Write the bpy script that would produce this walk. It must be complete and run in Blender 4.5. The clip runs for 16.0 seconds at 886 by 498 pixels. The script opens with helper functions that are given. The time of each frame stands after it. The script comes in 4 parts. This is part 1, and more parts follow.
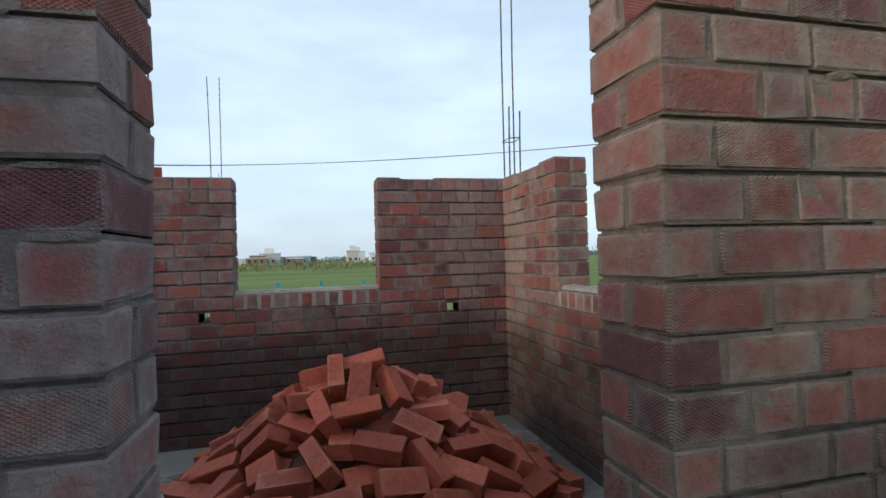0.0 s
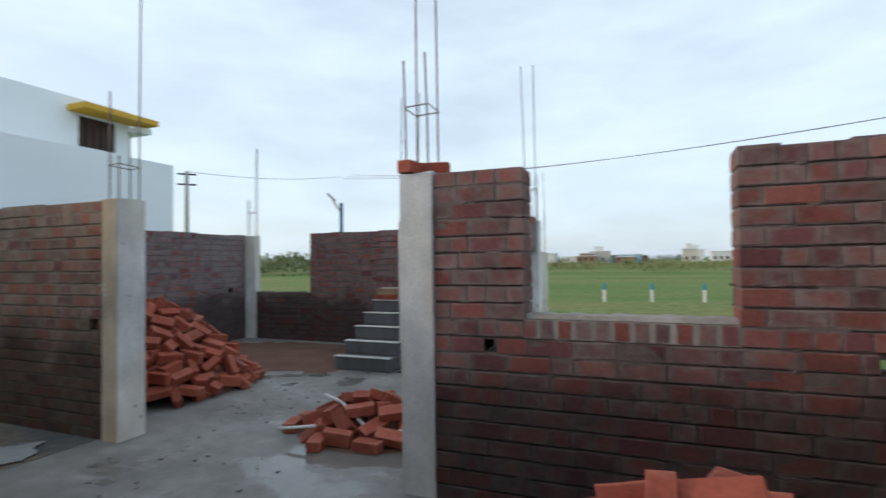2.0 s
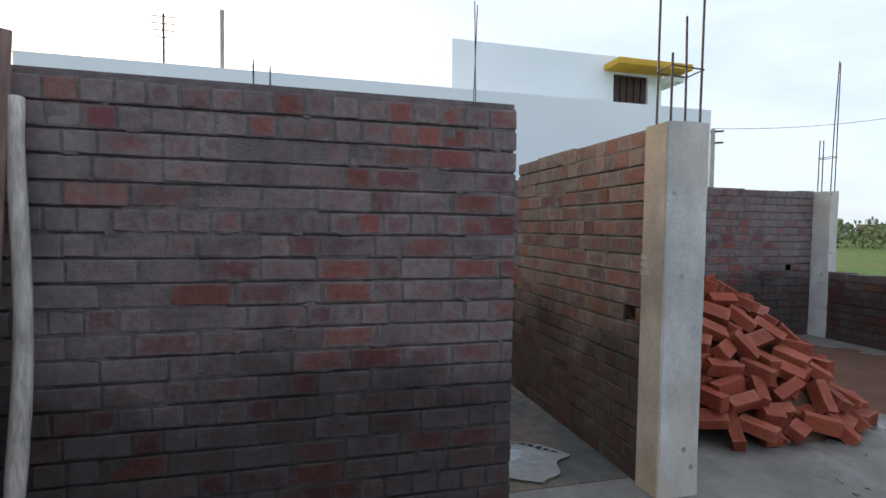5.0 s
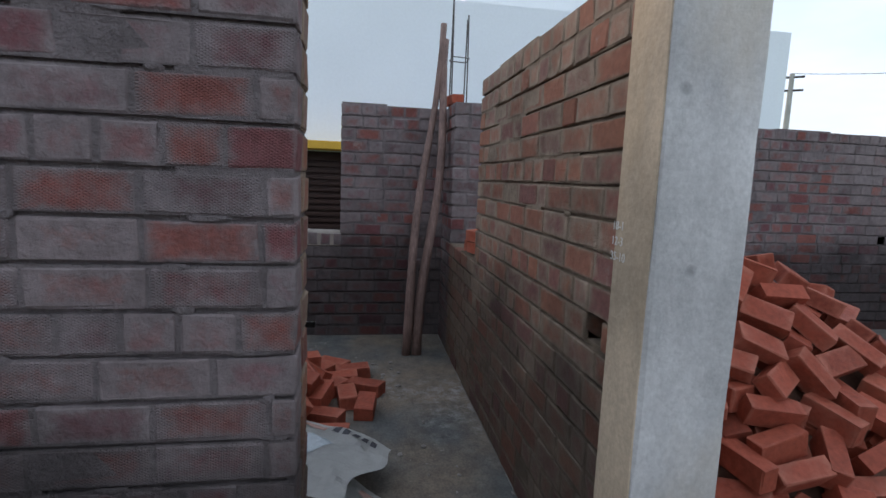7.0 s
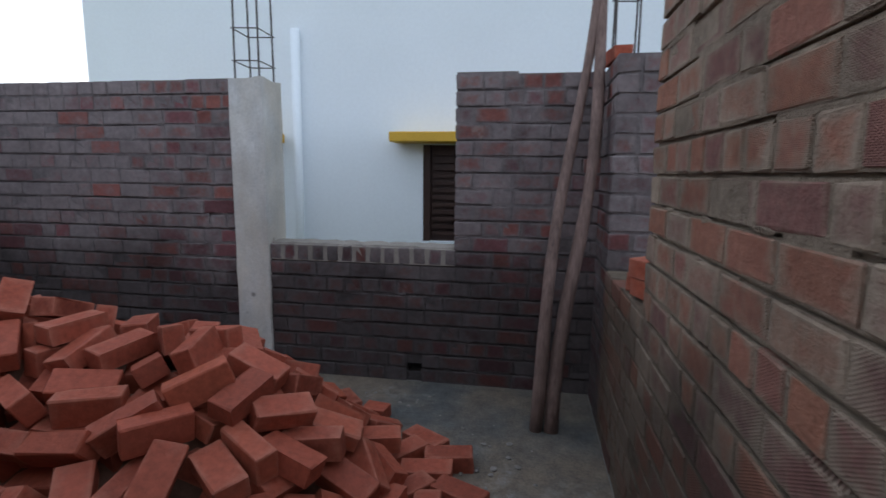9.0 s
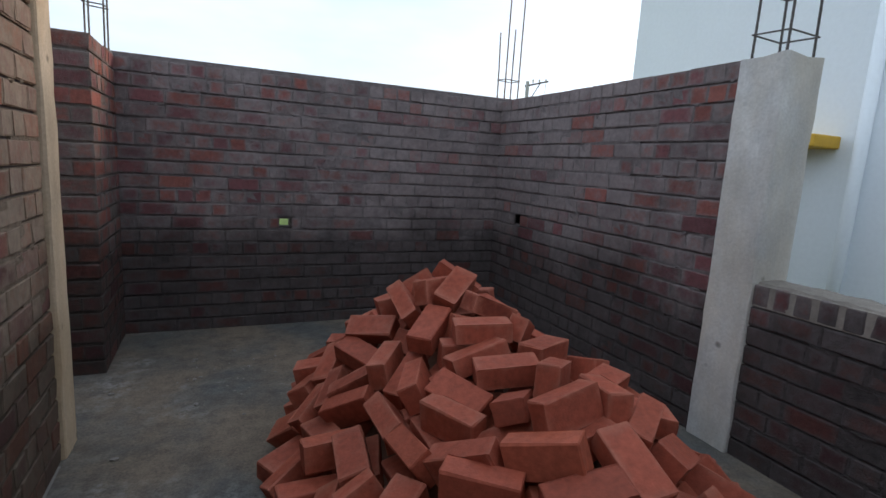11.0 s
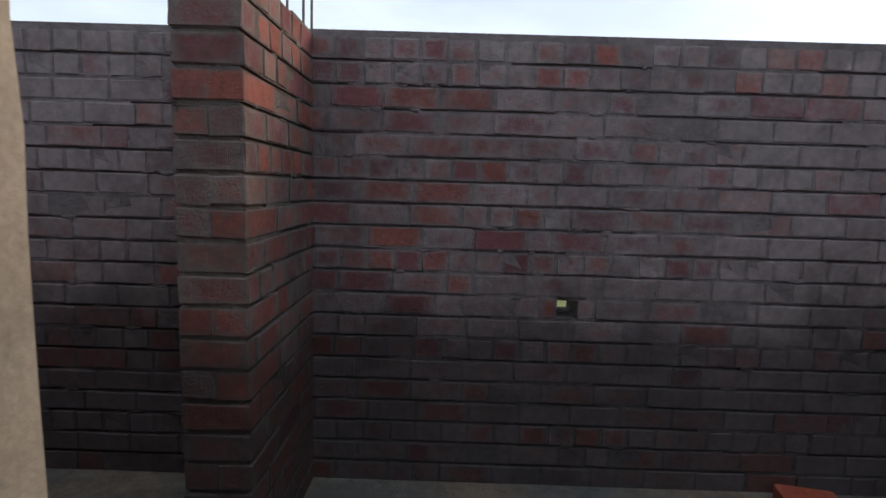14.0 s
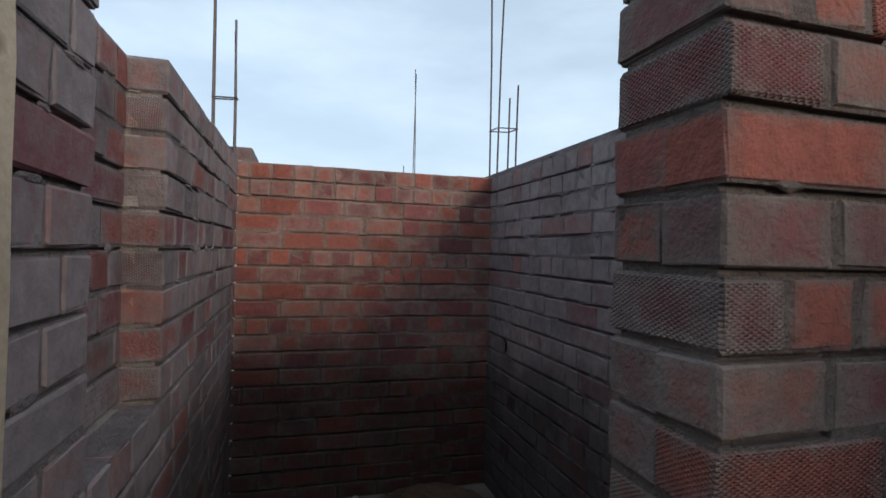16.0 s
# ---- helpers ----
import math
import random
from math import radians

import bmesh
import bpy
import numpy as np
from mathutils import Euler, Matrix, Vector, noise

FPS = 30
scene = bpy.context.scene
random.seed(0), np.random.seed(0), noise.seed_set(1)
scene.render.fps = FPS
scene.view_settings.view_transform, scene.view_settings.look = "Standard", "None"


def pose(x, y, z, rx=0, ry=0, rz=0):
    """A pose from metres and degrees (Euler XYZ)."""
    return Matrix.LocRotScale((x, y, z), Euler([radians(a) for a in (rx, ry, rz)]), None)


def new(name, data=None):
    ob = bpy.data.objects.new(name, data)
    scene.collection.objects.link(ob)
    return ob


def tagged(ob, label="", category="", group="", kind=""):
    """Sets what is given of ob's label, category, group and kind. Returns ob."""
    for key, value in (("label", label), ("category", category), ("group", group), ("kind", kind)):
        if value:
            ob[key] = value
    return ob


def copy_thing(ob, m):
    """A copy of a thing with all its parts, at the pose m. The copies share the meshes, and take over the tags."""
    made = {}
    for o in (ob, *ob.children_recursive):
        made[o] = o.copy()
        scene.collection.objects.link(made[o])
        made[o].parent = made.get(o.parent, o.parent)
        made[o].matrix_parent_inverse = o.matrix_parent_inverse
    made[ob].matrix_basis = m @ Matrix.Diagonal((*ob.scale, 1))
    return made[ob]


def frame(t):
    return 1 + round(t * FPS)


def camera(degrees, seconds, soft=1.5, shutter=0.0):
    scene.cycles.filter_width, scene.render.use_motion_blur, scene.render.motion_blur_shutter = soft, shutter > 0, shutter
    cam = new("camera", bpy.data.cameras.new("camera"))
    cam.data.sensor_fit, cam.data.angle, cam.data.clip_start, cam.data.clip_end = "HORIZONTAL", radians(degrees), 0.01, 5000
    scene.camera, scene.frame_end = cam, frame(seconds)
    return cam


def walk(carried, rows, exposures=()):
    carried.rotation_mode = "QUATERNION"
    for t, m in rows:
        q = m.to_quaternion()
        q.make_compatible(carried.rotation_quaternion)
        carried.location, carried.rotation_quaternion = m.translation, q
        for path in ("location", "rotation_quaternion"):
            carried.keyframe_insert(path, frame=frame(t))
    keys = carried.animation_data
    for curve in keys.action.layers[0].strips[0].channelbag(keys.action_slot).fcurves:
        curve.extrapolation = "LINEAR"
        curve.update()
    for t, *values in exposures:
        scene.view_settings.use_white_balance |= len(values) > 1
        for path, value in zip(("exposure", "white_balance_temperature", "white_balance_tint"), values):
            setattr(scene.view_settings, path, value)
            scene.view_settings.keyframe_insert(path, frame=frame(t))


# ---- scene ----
cam = camera(81.8, 16.0, shutter=0.14)
METRES, EYE, TILT, LEAN, TURN = 10.0, 1.337, 0.0, 0.0, -14.0
ROWS = [
    (0.0, 0.0, 0.0, 0.0, 0.02, 0.83, 1.63),
    (0.5, 0.0031, 0.0193, -0.0013, 4.01, 0.78, -0.53),
    (1.0, 0.0011, 0.0485, -0.002, 4.23, 0.79, -1.37),
    (1.5, -0.0054, 0.0934, 0.003, 8.62, 0.99, -0.59),
    (2.0, -0.0222, 0.1151, 0.0093, 35.78, 1.35, 0.76),
    (2.5, -0.0521, 0.1193, 0.0085, 73.07, 0.65, -2.18),
    (3.0, -0.071, 0.1226, 0.0087, 85.33, -0.31, -2.74),
    (5.5, -0.2581, 0.1968, 0.008, 90.02, -3.44, -0.94),
    (6.0, -0.2935, 0.2151, 0.0064, 90.24, -6.02, -1.79),
    (6.5, -0.3234, 0.2393, 0.0044, 90.53, -7.76, -1.78),
    (7.0, -0.3521, 0.2563, 0.0042, 94.83, -7.75, -2.21),
    (7.5, -0.3853, 0.2643, 0.0038, 97.7, -8.02, -3.18),
    (8.0, -0.4204, 0.2711, 0.0039, 102.41, -8.22, -1.79),
    (8.5, -0.45, 0.2665, 0.0029, 107.7, -8.27, -1.07),
    (9.0, -0.4774, 0.256, 0.004, 113.5, -8.46, -0.66),
    (9.5, -0.5029, 0.2485, 0.0057, 142.05, -9.04, 0.96),
    (10.0, -0.5273, 0.2421, 0.0045, 157.45, -9.6, -0.77),
    (12.5, -0.5427, 0.1582, 0.0043, 184.47, -7.96, -2.04),
    (13.0, -0.5277, 0.1166, 0.0047, 191.11, -7.36, -1.17),
    (13.5, -0.5103, 0.0771, 0.0037, 194.86, -6.91, -1.65),
    (14.0, -0.4988, 0.0343, 0.0025, 194.67, -7.08, -1.67),
    (14.5, -0.4884, -0.0078, 0.0039, 200.98, -7.15, -1.4),
    (15.0, -0.4748, -0.0264, -0.0074, 231.68, -6.08, -1.65),
    (15.5, -0.4607, -0.0444, 0.0031, 259.76, -4.84, -1.49),
    (16.0, -0.4626, -0.0617, 0.0158, 268.01, 0.14, -1.55),
]
EXPOSURES = [(0.0, 0.0, 6500, 10), (1.5, -0.05, 6550, 10), (2.5, 0.12, 7000, 13), (5.5, 0.22, 6900, 16), (7.0, 0.31, 6850, 17), (8.5, 0.30, 6850, 17), (9.5, 0.24, 6650, 16), (12.5, 0.22, 7150, 14), (14.5, 0.17, 7000, 17), (15.0, 0.15, 6900, 17), (15.5, -0.08, 6600, 15), (16.0, -0.15, 6550, 10)]
walk(cam, [(t, pose(0, 0, EYE, TILT, LEAN, TURN) @ pose(METRES * x, METRES * y, METRES * z, 90 + pitch, roll, yaw)) for t, x, y, z, yaw, pitch, roll in ROWS], EXPOSURES)
import bmesh
import random
import math
import numpy as np
from mathutils import Matrix, Vector, Euler

RND = random.Random(7)
# ---- world, sun, exposure
world = bpy.data.worlds.new("sky_world")
scene.world = world
world.use_nodes = True
wn, wl = world.node_tree.nodes, world.node_tree.links
wn.clear()
w_out = wn.new("ShaderNodeOutputWorld")
w_bg = wn.new("ShaderNodeBackground")
w_sky = wn.new("ShaderNodeTexSky")
w_sky.sky_type = "NISHITA"
w_sky.sun_disc = False
w_sky.sun_elevation = math.radians(16)
w_sky.sun_rotation = math.radians(250)
w_sky.dust_density = 2.0
w_sky.ozone_density = 2.0
w_tc = wn.new("ShaderNodeTexCoord")
w_map = wn.new("ShaderNodeMapping")
w_map.inputs["Scale"].default_value = (1.0, 1.0, 3.2)
w_noise = wn.new("ShaderNodeTexNoise")
w_noise.inputs["Scale"].default_value = 2.2
w_noise.inputs["Detail"].default_value = 6
w_noise.inputs["Roughness"].default_value = 0.55
w_ramp = wn.new("ShaderNodeValToRGB")
w_ramp.color_ramp.elements[0].position = 0.38
w_ramp.color_ramp.elements[0].color = (0.55, 0.55, 0.55, 1)
w_ramp.color_ramp.elements[1].position = 0.72
w_ramp.color_ramp.elements[1].color = (0.82, 0.82, 0.82, 1)
w_mix = wn.new("ShaderNodeMixRGB")
w_mix.inputs[2].default_value = (7.4, 9.1, 10.8, 1)
w_bg.inputs[1].default_value = 0.13
wl.new(w_tc.outputs["Generated"], w_map.inputs[0])
wl.new(w_map.outputs[0], w_noise.inputs["Vector"])
wl.new(w_noise.outputs[0], w_ramp.inputs[0])
wl.new(w_ramp.outputs[0], w_mix.inputs[0])
wl.new(w_sky.outputs[0], w_mix.inputs[1])
wl.new(w_mix.outputs[0], w_bg.inputs[0])
wl.new(w_bg.outputs[0], w_out.inputs[0])
sun = new("sun", bpy.data.lights.new("sun", "SUN"))
sun.data.energy = 1.9
sun.data.angle = math.radians(14)
sun.data.color = (1.0, 0.86, 0.72)
sun.rotation_euler = Vector((0.90, 0.33, -0.30)).to_track_quat("-Z", "Y").to_euler()

# ---- materials
class Nodes:
    """A small builder for node materials."""
    def __init__(self, name, rough=0.85, metal=0.0, spec=0.35):
        self.mat = bpy.data.materials.new(name)
        self.mat.use_nodes = True
        self.n, self.l = self.mat.node_tree.nodes, self.mat.node_tree.links
        self.b = self.n["Principled BSDF"]
        self.b.inputs["Roughness"].default_value = rough
        self.b.inputs["Metallic"].default_value = metal
        self.b.inputs["Specular IOR Level"].default_value = spec
        self.tc = self.n.new("ShaderNodeTexCoord")
        self.geo = self.n.new("ShaderNodeNewGeometry")
        self.info = self.n.new("ShaderNodeObjectInfo")

    def noise(self, scale, detail=4, rough=0.55, space="world", stretch=(1, 1, 1), shift=None):
        x = self.n.new("ShaderNodeTexNoise")
        x.inputs["Scale"].default_value = scale
        x.inputs["Detail"].default_value = detail
        x.inputs["Roughness"].default_value = rough
        src = self.geo.outputs["Position"] if space == "world" else self.tc.outputs["Object"]
        m = self.n.new("ShaderNodeMapping")
        m.inputs["Scale"].default_value = stretch
        self.l.new(src, m.inputs[0])
        if shift is not None:
            sc = self.n.new("ShaderNodeVectorMath")
            sc.operation = "SCALE"
            sc.inputs[0].default_value = (9.1, 5.3, 7.7)
            self.l.new(shift, sc.inputs["Scale"])
            self.l.new(sc.outputs[0], m.inputs["Location"])
        self.l.new(m.outputs[0], x.inputs["Vector"])
        return x.outputs[0]

    def ramp(self, src, stops):
        r = self.n.new("ShaderNodeValToRGB")
        e = r.color_ramp.elements
        while len(e) < len(stops):
            e.new(0.5)
        for el, (p, c) in zip(e, stops):
            el.position = p
            el.color = (c, c, c, 1) if isinstance(c, (int, float)) else (*c, 1)
        self.l.new(src, r.inputs[0])
        return r.outputs[0]

    def mix(self, f, a, b, mode="MIX"):
        m = self.n.new("ShaderNodeMixRGB")
        m.blend_type = mode
        for i, v in enumerate((f, a, b)):
            if isinstance(v, (int, float)):
                m.inputs[i].default_value = v if i == 0 else (v, v, v, 1)
            elif isinstance(v, tuple):
                m.inputs[i].default_value = (*v, 1)
            else:
                self.l.new(v, m.inputs[i])
        return m.outputs[0]

    def math(self, op, a, b=0.0):
        m = self.n.new("ShaderNodeMath")
        m.operation = op
        for i, v in enumerate((a, b)):
            if isinstance(v, (int, float)):
                m.inputs[i].default_value = v
            else:
                self.l.new(v, m.inputs[i])
        return m.outputs[0]

    def xyz(self, src):
        s = self.n.new("ShaderNodeSeparateXYZ")
        self.l.new(src, s.inputs[0])
        return s.outputs

    def colour(self, src):
        self.l.new(src, self.b.inputs["Base Color"])
        return self

    def roughness(self, src):
        self.l.new(src, self.b.inputs["Roughness"])
        return self

    def bump(self, src, strength=0.5, dist=0.01):
        b = self.n.new("ShaderNodeBump")
        b.inputs["Strength"].default_value = strength
        b.inputs["Distance"].default_value = dist
        self.l.new(src, b.inputs["Height"])
        self.l.new(b.outputs[0], self.b.inputs["Normal"])
        return self


def plain(name, rgb, rough=0.7, metal=0.0, vary=0.25, scale=6.0, bump=0.2, fine=60.0):
    k = Nodes(name, rough, metal)
    big = k.ramp(k.noise(scale), [(0.3, 1 - vary), (0.7, 1.0)])
    small = k.ramp(k.noise(fine, 3), [(0.3, 1 - vary * 0.6), (0.7, 1.0)])
    k.colour(k.mix(1.0, k.mix(1.0, rgb, big, "MULTIPLY"), small, "MULTIPLY"))
    k.bump(k.noise(fine, 4), bump, 0.004)
    return k.mat


def brick_material(name, red, smear, cover, islands=False, dry=False):
    """Fired brick under smeared cement; cover: how much of the face is smeared."""
    k = Nodes(name, 0.9, 0.0, 0.25)
    rnd = k.geo.outputs["Random Per Island"] if islands else k.info.outputs["Random"]
    dark = (red[0] * 0.5, red[1] * 0.55, red[2] * 0.85)
    burnt = (red[0] * 0.72, red[1] * 0.75, red[2] * 1.1)
    if dry:
        dark, burnt = tuple(x * 0.6 for x in red), tuple(x * 0.82 for x in red)
    base = k.ramp(rnd, [(0.0, dark), (0.3, burnt), (0.55, red), (0.8, tuple(c * 0.8 for c in red)), (1.0, (red[0] * 1.08, red[1] * 1.15, red[2] * 1.1))])
    grain = k.ramp(k.noise(38, 5, 0.6, shift=rnd), [(0.25, 0.62), (0.75, 1.08)])
    base = k.mix(1.0, base, grain, "MULTIPLY")
    r2 = k.math("FRACT", k.math("MULTIPLY", rnd, 17.31))
    patch = k.math("ADD", k.math("MULTIPLY", k.noise(9, 6, 0.7, shift=rnd), 0.65), k.math("MULTIPLY", k.noise(34, 5, 0.65), 0.35))
    field = k.noise(0.9, 3, 0.5)
    amount = k.math("ADD", k.math("ADD", k.math("MULTIPLY", k.math("SUBTRACT", patch, 0.5), 3.4), k.math("MULTIPLY", k.math("SUBTRACT", 0.26, k.math("POWER", r2, 3.0)), 1.15)),
                    k.math("MULTIPLY", k.math("SUBTRACT", field, 0.5), 1.3))
    if not islands:
        g = k.xyz(k.tc.outputs["Generated"])
        ex, ey, ez = (k.math("ABSOLUTE", k.math("SUBTRACT", k.math("MULTIPLY", c, 2.0), 1.0)) for c in g)
        inner = k.math("MAXIMUM", k.math("MINIMUM", ex, ey), k.math("MINIMUM", k.math("MAXIMUM", ex, ey), ez))
        amount = k.math("ADD", amount, k.math("SUBTRACT", k.math("MULTIPLY", k.math("POWER", inner, 3.5), 1.15), 0.34))
        if not dry:
            s = k.xyz(k.tc.outputs["Object"])
            u = k.math("ADD", s[0], s[1])
            p = k.math("SINE", k.math("MULTIPLY", k.math("ADD", u, k.math("MULTIPLY", s[2], 1.7)), 560))
            q = k.math("SINE", k.math("MULTIPLY", k.math("SUBTRACT", u, k.math("MULTIPLY", s[2], 1.7)), 560))
            weave = k.math("MULTIPLY", k.math("MAXIMUM", p, q), 0.55)
            gate = k.math("GREATER_THAN", k.math("FRACT", k.math("MULTIPLY", rnd, 31.7)), 0.6)
            amount = k.math("ADD", amount, k.math("MULTIPLY", k.math("MULTIPLY", weave, gate), k.math("SUBTRACT", k.math("MULTIPLY", patch, 0.5), 0.5)))
    mask = k.ramp(k.math("ADD", amount, cover), [(0.0, 0.0 if dry else 0.2), (1.0, 0.95)])
    cement = k.mix(1.0, smear, k.mix(1.0, k.ramp(k.noise(26, 5, 0.65), [(0.25, 0.68), (0.75, 1.12)]), k.ramp(k.noise(5, 5, 0.65), [(0.3, 0.76), (0.7, 1.18)]), "MULTIPLY"), "MULTIPLY")
    # lower courses: irregular curing-water stain, and shade towards the floor painted in
    stain_shade_z = k.math("ADD", k.xyz(k.geo.outputs["Position"])[2], k.math("MULTIPLY", k.math("SUBTRACT", k.noise(1.5, 5, 0.6), 0.5), 1.1))
    wet = k.ramp(stain_shade_z, [(0.66, 0.0), (1.34, 1.0)])
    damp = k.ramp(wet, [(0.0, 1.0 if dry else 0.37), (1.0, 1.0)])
    lime = k.ramp(k.noise(3.1, 5, 0.7, shift=rnd), [(0.66, 0.0), (0.78, 0.0 if dry else 0.7)])
    body = k.mix(lime, k.mix(mask, base, cement), (0.42, 0.37, 0.33))
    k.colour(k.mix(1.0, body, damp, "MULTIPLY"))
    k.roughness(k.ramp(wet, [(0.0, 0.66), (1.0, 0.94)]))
    rough = k.noise(120, 4, 0.6)
    if islands or dry:
        k.bump(k.math("ADD", k.math("MULTIPLY", rough, 0.5), k.math("MULTIPLY", patch, 0.6)), 0.6, 0.006)
        return k.mat
    # woven imprint and stamped bars on some of the bricks
    bars = k.math("LESS_THAN", k.math("ABSOLUTE", k.math("SUBTRACT", k.math("FRACT", k.math("MULTIPLY", k.math("ADD", u, 0.5), 38)), 0.5)), 0.17)
    band = k.math("LESS_THAN", k.math("ABSOLUTE", s[2]), 0.024)
    mid = k.math("LESS_THAN", k.math("ABSOLUTE", u), 0.045)
    gate2 = k.math("LESS_THAN", k.math("FRACT", k.math("MULTIPLY", rnd, 31.7)), 0.22)
    stamp = k.math("MULTIPLY", k.math("MULTIPLY", bars, band), k.math("MULTIPLY", mid, gate2))
    h = k.math("ADD", k.math("ADD", k.math("MULTIPLY", rough, 0.55), k.math("MULTIPLY", patch, 0.7)), k.math("SUBTRACT", k.math("MULTIPLY", weave, k.math("MULTIPLY", gate, k.ramp(patch, [(0.42, 0.5), (0.62, 0.08)]))), k.math("MULTIPLY", stamp, 1.1)))
    k.bump(k.math("ADD", h, k.math("MULTIPLY", k.noise(42, 6, 0.7), 0.9)), 0.9, 0.009)
    return k.mat


def mortar_material(name, rgb):
    k = Nodes(name, 0.95, 0.0, 0.2)
    a = k.mix(1.0, k.ramp(k.noise(26, 5, 0.65), [(0.25, 0.68), (0.75, 1.12)]), k.ramp(k.noise(5, 5, 0.65), [(0.3, 0.76), (0.7, 1.18)]), "MULTIPLY")
    # same height mask: curing-water stain plus floorward shade in the mortar colour
    stain_shade_z = k.math("ADD", k.xyz(k.geo.outputs["Position"])[2], k.math("MULTIPLY", k.math("SUBTRACT", k.noise(1.5, 5, 0.6), 0.5), 1.1))
    damp = k.ramp(stain_shade_z, [(0.66, 0.37), (1.34, 1.0)])
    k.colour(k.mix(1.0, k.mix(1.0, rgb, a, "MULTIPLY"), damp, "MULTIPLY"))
    k.bump(k.math("ADD", k.noise(90, 5, 0.7), k.noise(24, 5, 0.65)), 1.0, 0.016)
    return k.mat


def concrete_material(name, rgb, wet=False, pits=True):
    k = Nodes(name, 0.85, 0.0, 0.3)
    big = k.ramp(k.noise(1.1, 5, 0.6), [(0.35, 0.62), (0.65, 1.05)])
    mid = k.ramp(k.noise(7, 5, 0.6, stretch=(1, 1, 0.5)), [(0.3, 0.78), (0.7, 1.06)])
    fine = k.ramp(k.noise(70, 4, 0.6), [(0.3, 0.84), (0.7, 1.06)])
    col = k.mix(1.0, k.mix(1.0, k.mix(1.0, rgb, big, "MULTIPLY"), mid, "MULTIPLY"), fine, "MULTIPLY")
    if pits:
        col = k.mix(k.ramp(k.noise(1.7, 5, 0.65, stretch=(1, 1, 0.45)), [(0.45, 0.0), (0.66, 0.55)]), col, (rgb[0] * 0.8, rgb[1] * 0.68, rgb[2] * 0.52))
    if wet:
        pool = k.ramp(k.noise(0.8, 5, 0.55), [(0.51, 0.0), (0.57, 1.0)])
        k.b.inputs["Specular IOR Level"].default_value = 0.5
        spill = k.math("MULTIPLY", k.ramp(k.noise(1.9, 4, 0.6), [(0.5, 0.0), (0.66, 1.0)]), k.ramp(k.noise(13, 7, 0.75), [(0.42, 0.0), (0.68, 0.6)]))
        col = k.mix(spill, col, (0.40, 0.38, 0.355))
        col = k.mix(k.math("MULTIPLY", pool, 0.6), col, tuple(c * 0.45 for c in rgb))
        k.roughness(k.ramp(pool, [(0.0, 0.7), (1.0, 0.07)]))
        k.bump(k.math("MULTIPLY", k.noise(24, 5, 0.6), k.math("SUBTRACT", 1.0, pool)), 0.35, 0.012)
    else:
        h = k.noise(55, 5, 0.65)
        if pits:
            v = k.n.new("ShaderNodeTexVoronoi")
            v.inputs["Scale"].default_value = 6
            k.l.new(k.geo.outputs["Position"], v.inputs["Vector"])
            pit = k.ramp(v.outputs["Distance"], [(0.04, 0.0), (0.13, 1.0)])
            col = k.mix(1.0, col, k.ramp(pit, [(0.0, 0.45), (1.0, 1.0)]), "MULTIPLY")
            h = k.math("ADD", h, pit)
        k.bump(h, 0.5, 0.006)
    k.colour(col)
    return k.mat


TONES = {"grey": ((0.33, 0.09, 0.068), (0.245, 0.208, 0.206), 0.86), "pale": ((0.36, 0.125, 0.09), (0.39, 0.345, 0.315), 0.80), "tan": ((0.38, 0.13, 0.08), (0.335, 0.255, 0.19), 0.40),
         "red": ((0.33, 0.085, 0.065), (0.225, 0.170, 0.155), 0.46), "bright": ((0.34, 0.095, 0.075), (0.27, 0.21, 0.172), 0.46),
         "stub": ((0.36, 0.10, 0.072), (0.20, 0.165, 0.15), 0.50), "rust": ((0.38, 0.10, 0.07), (0.29, 0.20, 0.17), 0.38)}
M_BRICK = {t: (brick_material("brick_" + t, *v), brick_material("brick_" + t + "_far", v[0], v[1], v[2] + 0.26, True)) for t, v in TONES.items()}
M_LOOSE = brick_material("loose_brick", (0.42, 0.095, 0.055), (0.42, 0.14, 0.092), 0.06, dry=True)
M_LOOSE_FAR = brick_material("loose_brick_joined", (0.42, 0.095, 0.055), (0.42, 0.14, 0.092), 0.06, islands=True, dry=True)
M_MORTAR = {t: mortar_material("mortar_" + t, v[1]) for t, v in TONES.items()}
M_CONC = concrete_material("column_concrete", (0.72, 0.71, 0.69))
M_CONC_WARM = concrete_material("column_concrete_warm", (0.68, 0.54, 0.39))
M_FLOOR = concrete_material("floor_screed", (0.27, 0.25, 0.228), wet=True, pits=False)


def damp_floor_material():
    k = Nodes("floor_damp", 0.85, 0.0, 0.3)
    col = k.mix(k.ramp(k.noise(1.4, 5, 0.6), [(0.36, 0.0), (0.58, 1.0)]), (0.105, 0.107, 0.104), (0.19, 0.15, 0.115))
    col = k.mix(1.0, col, k.ramp(k.noise(9, 6, 0.7), [(0.3, 0.62), (0.7, 1.2)]), "MULTIPLY")
    col = k.mix(1.0, col, k.ramp(k.noise(85, 4, 0.65), [(0.3, 0.72), (0.7, 1.18)]), "MULTIPLY")
    # thin spilt cement dust, in blotches
    dust = k.math("MULTIPLY", k.ramp(k.noise(1.1, 4, 0.6), [(0.52, 0.0), (0.64, 1.0)]), k.ramp(k.noise(11, 7, 0.75), [(0.46, 0.0), (0.66, 0.75)]))
    k.colour(k.mix(dust, col, (0.36, 0.35, 0.34)))
    k.bump(k.math("ADD", k.noise(60, 5, 0.65), k.noise(14, 4, 0.6)), 0.5, 0.008)
    return k.mat


